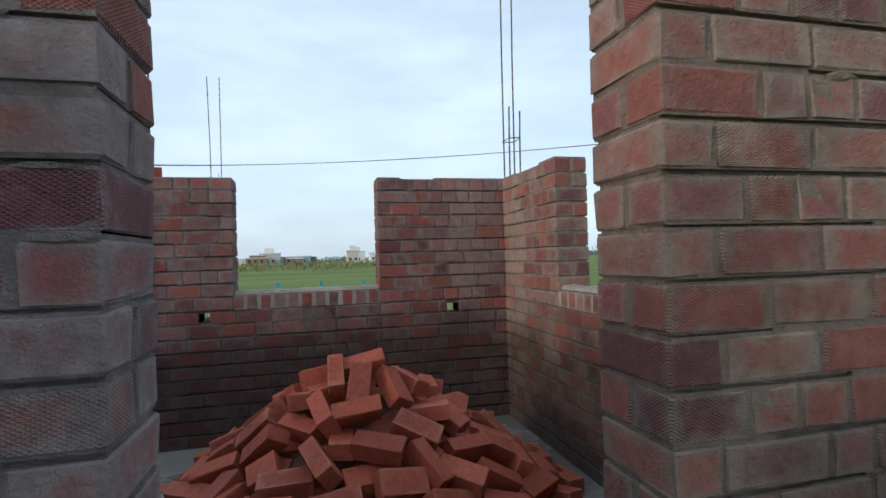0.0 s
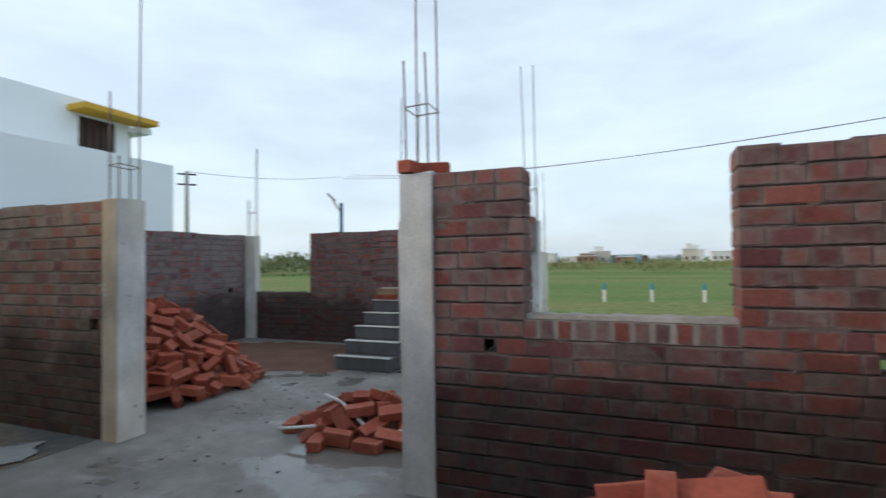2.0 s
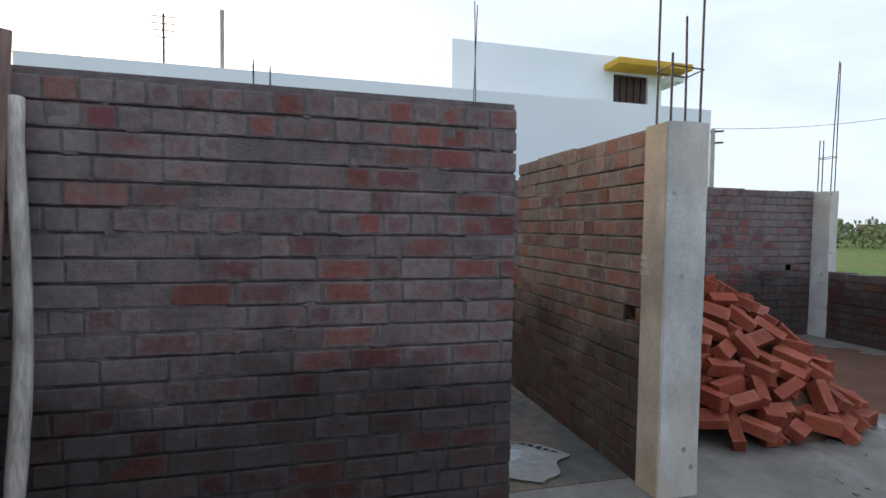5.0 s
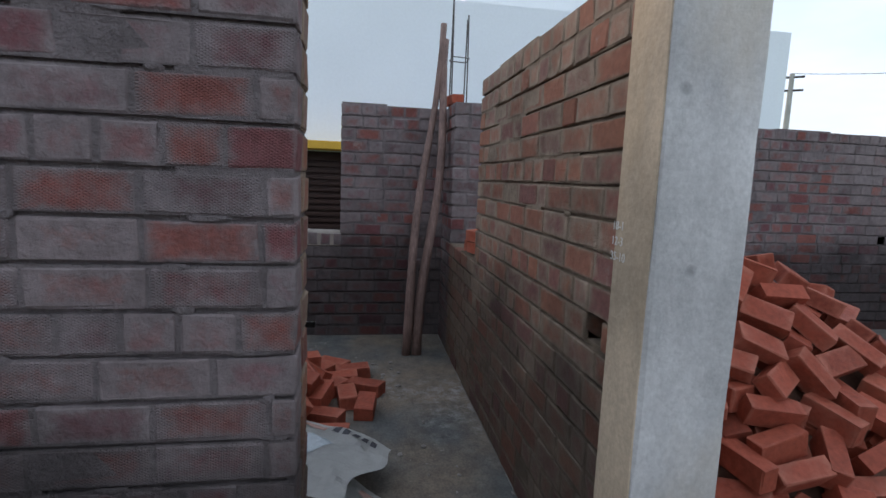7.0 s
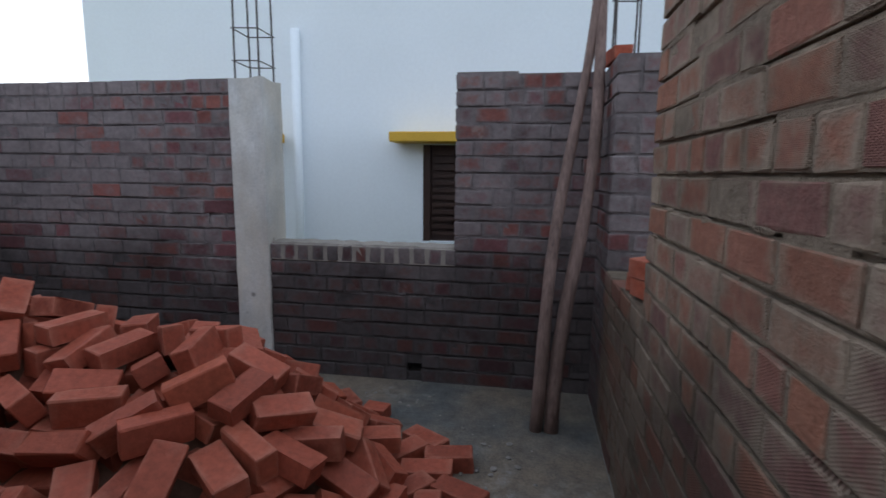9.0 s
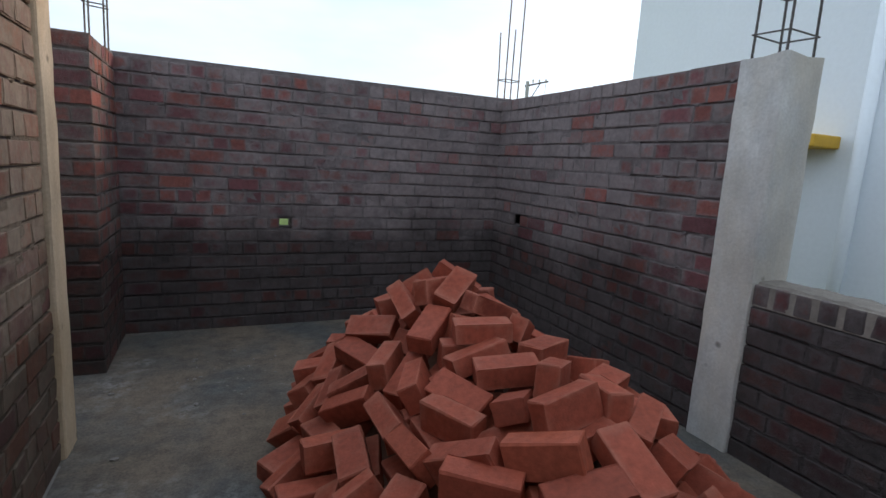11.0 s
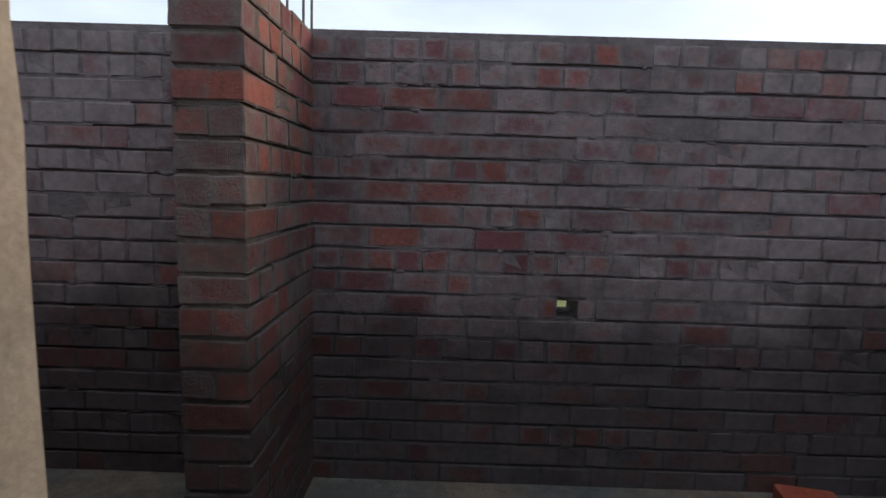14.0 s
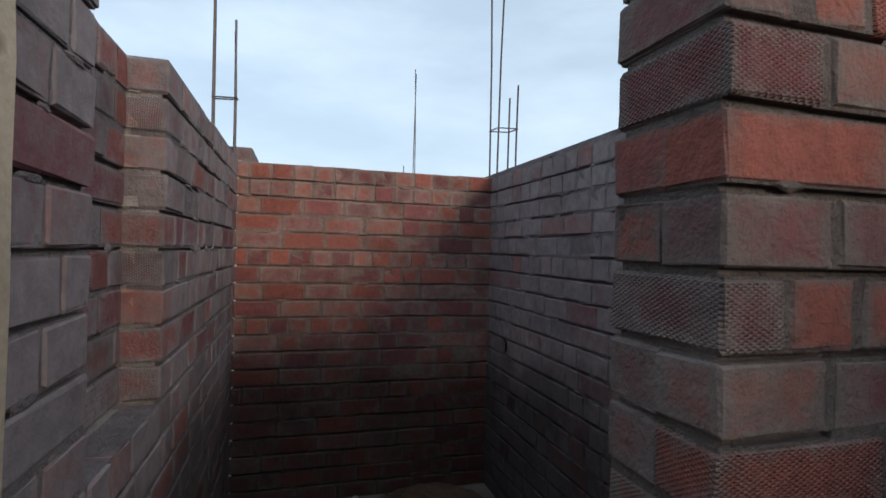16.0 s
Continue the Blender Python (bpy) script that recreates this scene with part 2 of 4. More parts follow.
M_FLOOR_DARK = damp_floor_material()
M_STEP = concrete_material("step_cement", (0.15, 0.147, 0.145), pits=False)
M_SILL = concrete_material("sill_mortar", (0.36, 0.315, 0.275), pits=False)
M_STEEL = plain("rebar_steel", (0.12, 0.105, 0.10), 0.55, 0.7, 0.3, 12, 0.3, 140)
M_WHITE = plain("white_wall_paint", (0.90, 0.95, 0.99), 0.8, 0, 0.06, 0.7, 0.08, 30)
M_YELLOW = plain("yellow_paint", (0.75, 0.43, 0.05), 0.6, 0, 0.15, 3, 0.1)
M_BROWN = plain("brown_shutter", (0.07, 0.035, 0.028), 0.5, 0, 0.3, 8, 0.2)
M_SACK = plain("white_sack", (0.62, 0.62, 0.60), 0.75, 0, 0.2, 9, 0.5, 220)
M_SACK_GREY = plain("grey_sack", (0.58, 0.55, 0.53), 0.85, 0, 0.3, 7, 0.5, 200)
M_INK = plain("black_ink", (0.05, 0.05, 0.06), 0.6, 0, 0.2)
M_RUST = plain("faded_red_print", (0.42, 0.26, 0.22), 0.7)
M_FADED = plain("faded_print", (0.44, 0.49, 0.52), 0.7)
M_PIPE = plain("white_hose", (0.68, 0.66, 0.62), 0.5, 0, 0.15, 9, 0.1)
M_WIRE = plain("cable", (0.10, 0.10, 0.11), 0.6, 0, 0.1)
M_POLE = plain("pole_concrete", (0.46, 0.45, 0.43), 0.85, 0, 0.2, 2, 0.3)
M_BLUE = plain("blue_paint", (0.05, 0.17, 0.33), 0.6, 0, 0.2)
M_TEAL = plain("teal_paint", (0.03, 0.27, 0.36), 0.6, 0, 0.2)
M_SOIL = plain("brown_soil", (0.14, 0.085, 0.05), 0.95, 0, 0.5, 9, 0.9, 45)
M_CHALK = plain("chalk", (0.8, 0.78, 0.74), 0.95, 0, 0.3, 40, 0.1)
M_RUBBLE = plain("mortar_rubble", (0.30, 0.275, 0.25), 0.95, 0, 0.4, 20, 0.8)
M_REDSAND = plain("red_brick_dust", (0.19, 0.095, 0.065), 0.95, 0, 0.4, 2.5, 0.6)


def wood_material(name, rgb):
    k = Nodes(name, 0.8)
    a = k.ramp(k.noise(14, 5, 0.6, "object", (6, 6, 0.5)), [(0.3, 0.55), (0.7, 1.1)])
    b = k.ramp(k.noise(4, 4, 0.6, "object"), [(0.35, 0.7), (0.65, 1.05)])
    k.colour(k.mix(1.0, k.mix(1.0, rgb, a, "MULTIPLY"), b, "MULTIPLY"))
    k.bump(k.noise(30, 5, 0.6, "object", (5, 5, 0.4)), 0.6, 0.006)
    return k.mat


M_PLANK = wood_material("pale_plank", (0.42, 0.28, 0.165))
M_POST = wood_material("weathered_pole", (0.62, 0.57, 0.52))
M_BARK = wood_material("brown_pole", (0.27, 0.175, 0.15))


def field_material():
    k = Nodes("grass_field", 1.0, 0, 0.1)
    far = k.ramp(k.noise(0.035, 5, 0.55, stretch=(1, 2.2, 1)), [(0.38, (0.12, 0.19, 0.055)), (0.5, (0.15, 0.215, 0.07)), (0.6, (0.21, 0.22, 0.085)), (0.72, (0.23, 0.195, 0.11))])
    fine = k.ramp(k.noise(2.2, 5, 0.7), [(0.3, 0.62), (0.7, 1.15)])
    near = k.noise(0.45, 4, 0.6)
    col = k.mix(1.0, far, fine, "MULTIPLY")
    col = k.mix(k.ramp(near, [(0.55, 0.0), (0.7, 0.5)]), col, (0.20, 0.17, 0.10))
    k.colour(col)
    k.bump(k.noise(9, 5, 0.7), 0.8, 0.05)
    return k.mat


M_FIELD = field_material()


def leaf_material(name, rgb):
    k = Nodes(name, 0.8, 0, 0.2)
    v = k.ramp(k.geo.outputs["Random Per Island"], [(0.0, 0.55), (1.0, 1.25)])
    k.colour(k.mix(1.0, rgb, v, "MULTIPLY"))
    return k.mat


M_LEAF = leaf_material("tree_leaves", (0.19, 0.22, 0.11))
# greyed copy: distance haze is put into the leaf colour
M_LEAF_FAR = leaf_material("far_leaves", (0.15, 0.18, 0.16))
M_SHRUB = leaf_material("scrub_leaves", (0.21, 0.23, 0.10))


# ---- mesh helpers
def mesh_of(name, bm, material, smooth=False):
    me = bpy.data.meshes.new(name)
    bm.to_mesh(me)
    bm.free()
    me.materials.append(material)
    if smooth:
        me.shade_smooth()
    return me


def thing(name, label, category, group="", at=(0, 0, 0), kind=""):
    ob = new(name)
    ob.location = at
    return tagged(ob, label, category, group, kind)


def part(name, bm, material, parent, label="", smooth=False):
    ob = new(name, mesh_of(name, bm, material, smooth))
    ob.parent = parent
    if label:
        tagged(ob, label)
    return ob


def add_box(bm, x0, x1, y0, y1, z0, z1, bevel=0.0, m=None):
    r = bmesh.ops.create_cube(bm, size=1.0)
    vs = r["verts"]
    for v in vs:
        v.co = Vector(((x0 + x1) / 2 + v.co.x * (x1 - x0), (y0 + y1) / 2 + v.co.y * (y1 - y0), (z0 + z1) / 2 + v.co.z * (z1 - z0)))
    if bevel:
        es = list({e for v in vs for e in v.link_edges})
        r = bmesh.ops.bevel(bm, geom=es, offset=bevel, segments=1, affect="EDGES")
        vs = list({v for f in r["faces"] for v in f.verts} | {v for v in vs if v.is_valid})
    if m is not None:
        bmesh.ops.transform(bm, matrix=m, verts=vs)
    return vs


def box(*a, bevel=0.0, m=None):
    bm = bmesh.new()
    add_box(bm, *a, bevel=bevel, m=m)
    return bm


def add_tube(bm, pts, radius, sides=6, cap=True):
    """A tube along points; radius: one number or one for each point."""
    pts = [Vector(p) for p in pts]
    rings = []
    for i, p in enumerate(pts):
        d = (pts[min(i + 1, len(pts) - 1)] - pts[max(i - 1, 0)]).normalized()
        a = d.orthogonal().normalized() if i == 0 else (a - d * a.dot(d)).normalized()
        b = d.cross(a)
        r = radius[i] if isinstance(radius, (list, tuple)) else radius
        rings.append([bm.verts.new(p + (a * math.cos(t) + b * math.sin(t)) * r) for t in (2 * math.pi * j / sides for j in range(sides))])
    for r0, r1 in zip(rings, rings[1:]):
        for j in range(sides):
            bm.faces.new((r0[j], r0[(j + 1) % sides], r1[(j + 1) % sides], r1[j]))
    if cap:
        bm.faces.new(rings[0][::-1])
        bm.faces.new(rings[-1])


def tube(pts, radius, sides=6):
    bm = bmesh.new()
    add_tube(bm, pts, radius, sides)
    return bm


# ---- bricks: shared meshes by rounded size, and a few worn variants of each
BRICK_MESHES = {}


def brick_mesh(l, w, h, material, variant=0, loose=False):
    key = (round(l, 2), round(w, 2), round(h, 3), material.name, variant)
    if key not in BRICK_MESHES:
        r = random.Random(hash((key[0], key[1], variant)) & 0xffff)
        bm = box(-key[0] / 2, key[0] / 2, -key[1] / 2, key[1] / 2, -key[2] / 2, key[2] / 2, bevel=0.004)
        chip = 0.0035 if loose else 0.003
        for v in bm.verts:
            v.co += Vector((r.uniform(-chip, chip), r.uniform(-chip, chip), r.uniform(-chip, chip)))
        corner = max(bm.verts, key=lambda v: v.co.dot(Vector((r.choice((-1, 1)), r.choice((-1, 1)), r.choice((-1, 1))))))
        if variant % 2:
            corner.co *= 0.93
        BRICK_MESHES[key] = mesh_of("brick", bm, material)
    return BRICK_MESHES[key]


CH, BL, BW, BH, JOINT = 0.099, 0.224, 0.107, 0.085, 0.012
PENDING = []   # bricks of walls, laid last


def course_fill(s0, s1, k, rnd):
    """Bricks along one course: (start, end, is_header)."""
    out, s = [], s0
    mode = k % 4
    if mode % 2 == 1:
        s_first = BW
    else:
        s_first = BL if mode == 0 else BL * 0.75
    first = True
    while s1 - s > 0.03:
        header = (mode == 2) or rnd.random() < 0.22
        l = s_first if first else (BW if header else BL)
        l *= rnd.uniform(0.95, 1.05)
        first = False
        e = s + l
        if s1 - e < 0.06:
            e = s1
        out.append((s, e, (e - s) < 0.15))
        s = e + JOINT
    return out


def wall(name, label, along, s0, s1, t0, t1, regions, tone, holes=(), near=0.0, pieces=300, rowlocks=(), other=""):
    """A brick wall. along: x or y; s: its length, t: its thickness; regions (s0, s1, z0, z1); holes likewise, right through;
    rowlocks (s0, s1, z0): a sill course of bricks on edge. near: the place along it that is walked past nearest."""
    tones, two = (other or tone, tone), bool(other)
    full = regions
    rnd = random.Random(len(name) * 131 + int(s0 * 100))
    ss = sorted({round(v, 4) for r in list(regions) + list(holes) for v in r[:2]})
    regions = [(r[0], r[1], r[2], r[3] - 0.022) for r in regions]
    zs = sorted({round(v, 4) for r in list(regions) + list(holes) for v in r[2:4]})
    def inside(i, j):
        if not (0 <= i < len(ss) - 1 and 0 <= j < len(zs) - 1):
            return False
        a, b = (ss[i] + ss[i + 1]) / 2, (zs[j] + zs[j + 1]) / 2
        hit = lambda r: r[0] < a < r[1] and r[2] < b < r[3]
        return any(hit(r) for r in regions) and not any(hit(r) for r in holes)
    def at(s, t, z):
        return Vector((s, t, z)) if along == "x" else Vector((t, s, z))
    bm, bm2, pointing = bmesh.new(), bmesh.new(), bmesh.new()
    cache = {}
    ins = 0.015
    def vert(s, t, z):
        key = (round(s, 4), round(t, 4), round(z, 4))
        if key not in cache:
            cache[key] = bm.verts.new(at(s, t, z))
        return cache[key]
    ta, tb = t0 + ins, t1 - ins
    for i in range(len(ss) - 1):
        for j in range(len(zs) - 1):
            if not inside(i, j):
                continue
            a, b, c, d = ss[i], ss[i + 1], zs[j], zs[j + 1]
            for t in (ta, tb):
                bm.faces.new([vert(a, t, c), vert(b, t, c), vert(b, t, d), vert(a, t, d)])
            for ok, p, q in ((inside(i - 1, j), (a, c), (a, d)), (inside(i + 1, j), (b, c), (b, d)), (inside(i, j - 1), (a, c), (b, c)), (inside(i, j + 1), (a, d), (b, d))):
                if not ok:
                    bm.faces.new([vert(p[0], ta, p[1]), vert(q[0], ta, q[1]), vert(q[0], tb, q[1]), vert(p[0], tb, p[1])])
    bmesh.ops.recalc_face_normals(bm, faces=bm.faces)
    laid = []
    def lay(sa, sb, ta_, tb_, za, zb, bed=False):
        for h in holes:
            if sa < h[1] - 0.01 and sb > h[0] + 0.01 and za < h[3] - 0.02 and zb > h[2] + 0.02:
                if h[0] - sa > 0.05:
                    lay(sa, h[0], ta_, tb_, za, zb, bed)
                if sb - h[1] > 0.05:
                    lay(h[1], sb, ta_, tb_, za, zb, bed)
                return
        if bed:
            lo, hi = at(sa, ta_, za), at(sb, tb_, zb)
            if two:
                mid = (ta_ + tb_) / 2
                far, near_ = at(sb, mid, zb), at(sa, mid, za)
                add_box(bm2, lo.x, far.x, lo.y, far.y, lo.z, hi.z)
                add_box(bm, near_.x, hi.x, near_.y, hi.y, lo.z, hi.z)
            else:
                add_box(bm, lo.x, hi.x, lo.y, hi.y, lo.z, hi.z)
        else:
            side = 0 if (ta_ + tb_) / 2 < (t0 + t1) / 2 else 1
            laid.append((sa, sb, ta_, tb_, za, zb, tones[side]))
    regions = full
    highest = max(r[3] for r in regions)
    for k in range(int(highest / CH) + 2):
        z = k * CH
        spans = []
        for r in sorted(regions):
            if r[2] < z + 0.05 < r[3]:
                if spans and r[0] - spans[-1][1] < 0.02:
                    spans[-1][1], spans[-1][2] = r[1], max(spans[-1][2], r[3])
                else:
                    spans.append([r[0], r[1], r[3]])
        for a, b, top in spans:
            locks = [q for q in rowlocks if abs(q[2] - z) < 0.06 and a - 0.01 < q[0] < b]
            cuts = sorted([(q[0], q[1], True) for q in locks])
            pieces_, s = [], a
            for q in cuts:
                if q[0] - s > 0.05:
                    pieces_.append((s, q[0], False))
                pieces_.append(q)
                s = q[1]
            if b - s > 0.05:
                pieces_.append((s, b, False))
            for pa, pb, lock in pieces_:
                if lock:
                    lo, hi = at(pa + 0.004, t0 + 0.003, z - 0.004), at(pb - 0.004, t1 - 0.003, z + 0.101)
                    add_box(pointing, lo.x, hi.x, lo.y, hi.y, lo.z, hi.z)
                    s = pa
                    while pb - s > 0.04:
                        e = min(s + 0.072 * rnd.uniform(0.92, 1.08), pb)
                        lay(s, e, t0, t1, z, z + 0.1)
                        s = e + 0.028
                    continue
                ends = (pa - 0.007 if pa == a else pa, pb + 0.007 if pb == b else pb)
                s = ends[0] + 0.005
                while s < ends[1] - 0.012:
                    e = min(s + rnd.uniform(0.18, 0.6), ends[1] - 0.005)
                    if ends[1] - e < 0.12:
                        e = ends[1] - 0.005
                    fill = 0.0135 if rnd.random() < 0.22 else rnd.uniform(-0.001, 0.005)
                    lay(s, e, t0 + rnd.uniform(0.0028, 0.0042), t1 - rnd.uniform(0.0028, 0.0042), z - rnd.uniform(0.0, 0.004), z + BH + fill, True)
                    s = e
                for sa, sb, head in course_fill(ends[0], ends[1], 2 if z + 1.6 * CH > top else k, rnd):
                    if head and t1 - t0 > 0.15 and not two:
                        lay(sa, sb, t0, t1, z, z + BH)
                    else:
                        lay(sa, sb, t0, t0 + min(BW, t1 - t0), z, z + BH)
                        if t1 - t0 > 0.15:
                            lay(sa, sb, t1 - BW, t1, z, z + BH)
    # squeezed-out lumps of mortar along the joints
    for _ in range(int(26 * (s1 - s0) * 2)):
        k = rnd.randrange(1, max(2, int(highest / CH)))
        s, z = rnd.uniform(s0 + 0.03, s1 - 0.03), k * CH - 0.008 + rnd.uniform(-0.006, 0.008)
        if not any(r[0] < s < r[1] and r[2] < z < r[3] - 0.03 for r in regions) or any(h[0] - 0.03 < s < h[1] + 0.03 and h[2] - 0.03 < z < h[3] + 0.03 for h in holes):
            continue
        side = rnd.random() < 0.5
        t_, out = (t0 + 0.003, -1) if side else (t1 - 0.003, 1)
        a_, h_, d_ = rnd.uniform(0.012, 0.055), rnd.uniform(0.006, 0.014), rnd.uniform(0.003, 0.009)
        target = bm2 if (two and side) else bm
        ring = [target.verts.new(at(s + a_ * rnd.uniform(0.7, 1.2) * math.cos(q), t_, z + h_ * rnd.uniform(0.6, 1.3) * math.sin(q))) for q in (6.283 * i / 8 for i in range(8))]
        cap = [target.verts.new(at(s + a_ * 0.6 * rnd.uniform(0.6, 1.1) * math.cos(q), t_ + out * d_ * rnd.uniform(0.7, 1.1), z + h_ * 0.6 * math.sin(q))) for q in (6.283 * i / 8 for i in range(8))]
        faces = [target.faces.new((ring[i], ring[(i + 1) % 8], cap[(i + 1) % 8], cap[i])) for i in range(8)] + [target.faces.new(cap)]
        bmesh.ops.recalc_face_normals(target, faces=faces)
    core = tagged(new(name, mesh_of(name, bm, M_MORTAR[tone])), label, "wall", kind="structure")
    if two:
        part("mortar", bm2, M_MORTAR[other], core, "tan cement joints of one side")
    else:
        bm2.free()
    if rowlocks:
        part("pointing", pointing, M_SILL, core, "pale cement between the sill bricks")
    else:
        pointing.free()
    PENDING.append((core, along, laid, tone, near, pieces, rnd))
    return core


def lay_pending():
    """Every wall's bricks: the nearest ones singly, the rest in one mesh."""
    for core, along, laid, tone, near, pieces, rnd in PENDING:
        laid.sort(key=lambda b: abs((b[0] + b[1]) / 2 - near))
        far = {}
        for n, (sa, sb, ta, tb, za, zb, shade) in enumerate(laid):
            l, w, h = sb - sa, tb - ta, zb - za
            c = ((sa + sb) / 2, (ta + tb) / 2 + rnd.uniform(-0.001, 0.001), (za + zb) / 2)
            if along == "y":
                c = (c[1], c[0], c[2])
            rz = (math.pi / 2 if along == "y" else 0) + rnd.uniform(-0.004, 0.004) + rnd.choice((0, math.pi))
            me = brick_mesh(l, w, 0.085, M_BRICK[shade][0], rnd.randrange(3))
            sc = (l / round(l, 2), w / round(w, 2), h / 0.085)
            m = Matrix.Translation(c) @ Euler((rnd.uniform(-0.012, 0.012), rnd.uniform(-0.008, 0.008), rz)).to_matrix().to_4x4() @ Matrix.Diagonal((*sc, 1))
            if n < pieces:
                ob = bpy.data.objects.new("brick", me)
                scene.collection.objects.link(ob)
                ob.parent = core
                ob.matrix_world = m
            else:
                far_v, far_f = far.setdefault(shade, ([], []))
                o = len(far_v)
                far_v += [m @ v.co for v in me.vertices]
                far_f += [[o + i for i in p.vertices] for p in me.polygons]
        for shade, (far_v, far_f) in far.items():
            me = bpy.data.meshes.new("bricks")
            me.from_pydata(far_v, [], far_f)
            me.materials.append(M_BRICK[shade][1])
            ob = new("bricks", me)
            ob.parent = core
            tagged(ob, kind="stuff")


# ---- large structure
TOP, TOP_HIGH, TOP_EAST = 1.98, 2.02, 1.94
S9, S11 = 9 * CH, 10 * CH + 0.115
ground_bm = bmesh.new()
bmesh.ops.create_grid(ground_bm, x_segments=90, y_segments=90, size=1500)
for v in ground_bm.verts:
    # denser towards the house
    f = (max(abs(v.co.x), abs(v.co.y)) / 1500) ** 1.6
    v.co = Vector((v.co.x * f, v.co.y * f, -0.5))
    d = v.co.xy.length
    if d > 14:
        v.co.z += RND.uniform(-0.06, 0.06) * min(1, d / 60)
tagged(new("ground", mesh_of("ground", ground_bm, M_FIELD)), "flat green grass field with dry scrubby patches", "ground", kind="structure")

slab = bmesh.new()
add_box(slab, -7.42, 1.80, -0.93, 9.35, -0.52, -0.002)
floor_ob = tagged(new("floor", mesh_of("floor", slab, M_FLOOR)), "grey cement floor slab with damp patches", "floor", kind="structure")

room = bmesh.new()
add_box(room, -7.185, -4.175, -0.675, 4.045, -0.01, 0.003)
add_box(room, -4.175, -1.55, -0.675, 0.845, -0.01, 0.003)
tagged(new("floor_back_room", mesh_of("floor_back_room", room, M_FLOOR_DARK)), "dark damp unswept cement floor", "floor", kind="structure")
WN = "unplastered red brick wall with smeared cement joints"
wall("wall_north", WN + " and a window gap", "x", -1.15, 1.78, 4.05, 4.285,
     [(-1.15, -0.60, 0, TOP), (-0.60, 0.49, 0, S11), (0.49, 1.78, 0, TOP)], "red",
     holes=[(-0.84, -0.76, 0.895, 0.97), (1.03, 1.14, 0.87, 0.955)], near=-0.1, rowlocks=[(-0.60, 0.49, 9.99 * CH)])
wall("wall_east", WN + " with a low sill", "y", 0.8, 4.05, 1.545, 1.78,
     [(3.10, 4.05, 0, TOP_EAST), (1.30, 3.10, 0, S11), (0.8, 1.30, 0, TOP_EAST)], "bright", near=2.4, rowlocks=[(1.30, 3.10, 9.99 * CH)])
wall("wall_doorway_east", WN + " beside a doorway", "x", 0.61, 1.545, 0.785, 1.02, [(0.61, 1.545, 0, TOP + CH)], "bright", near=0.6)
wall("wall_doorway_west", "brick wall beside a doorway, smeared with grey cement", "x", -1.42, -0.286, 0.785, 1.02, [(-1.42, -0.286, 0, TOP + CH)], "grey", near=-0.3)
wall("wall_passage", "long brick partition wall with grey cement joints", "x", -3.92, -1.54, 0.85, 1.02,
     [(-3.92, -3.66, 0, TOP), (-3.16, -1.54, 0, TOP), (-3.66, -3.16, 0, 1.05)], "pale", near=-2.2, other="grey", pieces=380)
wall("wall_niche_back", "half-brick back of a wall recess", "x", -3.66, -3.16, 0.945, 1.018, [(-3.66, -3.16, 1.05, TOP)], "grey", near=-3.3)
wall("wall_partition", "dark cement-smeared brick partition wall", "y", 1.02, 3.20, -4.165, -3.92, [(1.02, 3.20, 0, TOP_HIGH)], "grey", near=2.9, other="tan", pieces=420)
wall("wall_stub", "short brick wall end beside a narrow doorway", "y", -0.68, 0.05, -4.17, -3.96, [(-0.68, 0.05, 0, TOP)], "stub", near=0.0)
wall("wall_south", "dark brick wall with smeared cement, damp and painted shade below", "x", -7.425, -1.19, -0.915, -0.68, [(-7.425, -1.19, 0, TOP_HIGH)], "grey",
     holes=[(-5.345, -5.25, 0.785, 0.87), (-1.86, -1.80, 0.90, 0.96), (-3.72, -3.64, 0.88, 0.95)], near=-4.7, pieces=420)
wall("wall_bath_east", "brick wall of a small room, bright red above", "y", -0.68, 0.85, -1.545, -1.31, [(-0.68, 0.85, 0, TOP)], "rust", near=0)
wall("wall_west", WN + " and a window gap", "y", -0.68, 4.285, -7.425, -7.19,
     [(-0.68, 1.69, 0, TOP), (1.93, 3.19, 0, S9), (3.19, 4.285, 0, TOP)], "grey",
     holes=[(-0.31, -0.22, 0.90, 0.985), (2.88, 2.98, 0.06, 0.12)], near=2.4, pieces=330, rowlocks=[(1.93, 3.19, 8 * CH)])
wall("wall_middle", "brown brick wall with tan mortar and a niche gap", "x", -6.75, -4.10, 4.05, 4.285,
     [(-5.86, -4.10, 0, TOP), (-6.75, -5.86, 0, S9)], "tan",
     holes=[(-4.28, -4.165, 0.895, 0.985)], near=-4.4)
wall("wall_corner_pier", "grey cement-smeared brick pier in the corner", "x", -7.19, -6.75, 4.052, 4.283, [(-7.19, -6.75, 0, TOP)], "grey", near=-6.8)
wall("wall_far_west", "dark brick wall of the next room", "y", 4.285, 9.0, -7.425, -7.19, [(4.285, 9.0, 0, TOP)], "grey", holes=[(8.55, 8.64, 0.89, 0.97)], near=7.5, pieces=250)
wall("wall_far_north", "dark brick wall of the next room with a window gap", "x", -7.19, -2.4, 9.0, 9.235,
     [(-6.95, -5.69, 0, S9), (-5.69, -2.4, 0, TOP)], "red", near=-5, pieces=250)
wall("wall_stair", "brick wall beside the stairs", "x", -2.84, -1.25, 7.42, 7.655, [(-2.84, -1.55, 0, TOP), (-1.55, -1.25, 1.55, TOP), (-1.55, -1.25, 0, 0.6)], "grey", near=-2.6, pieces=150)



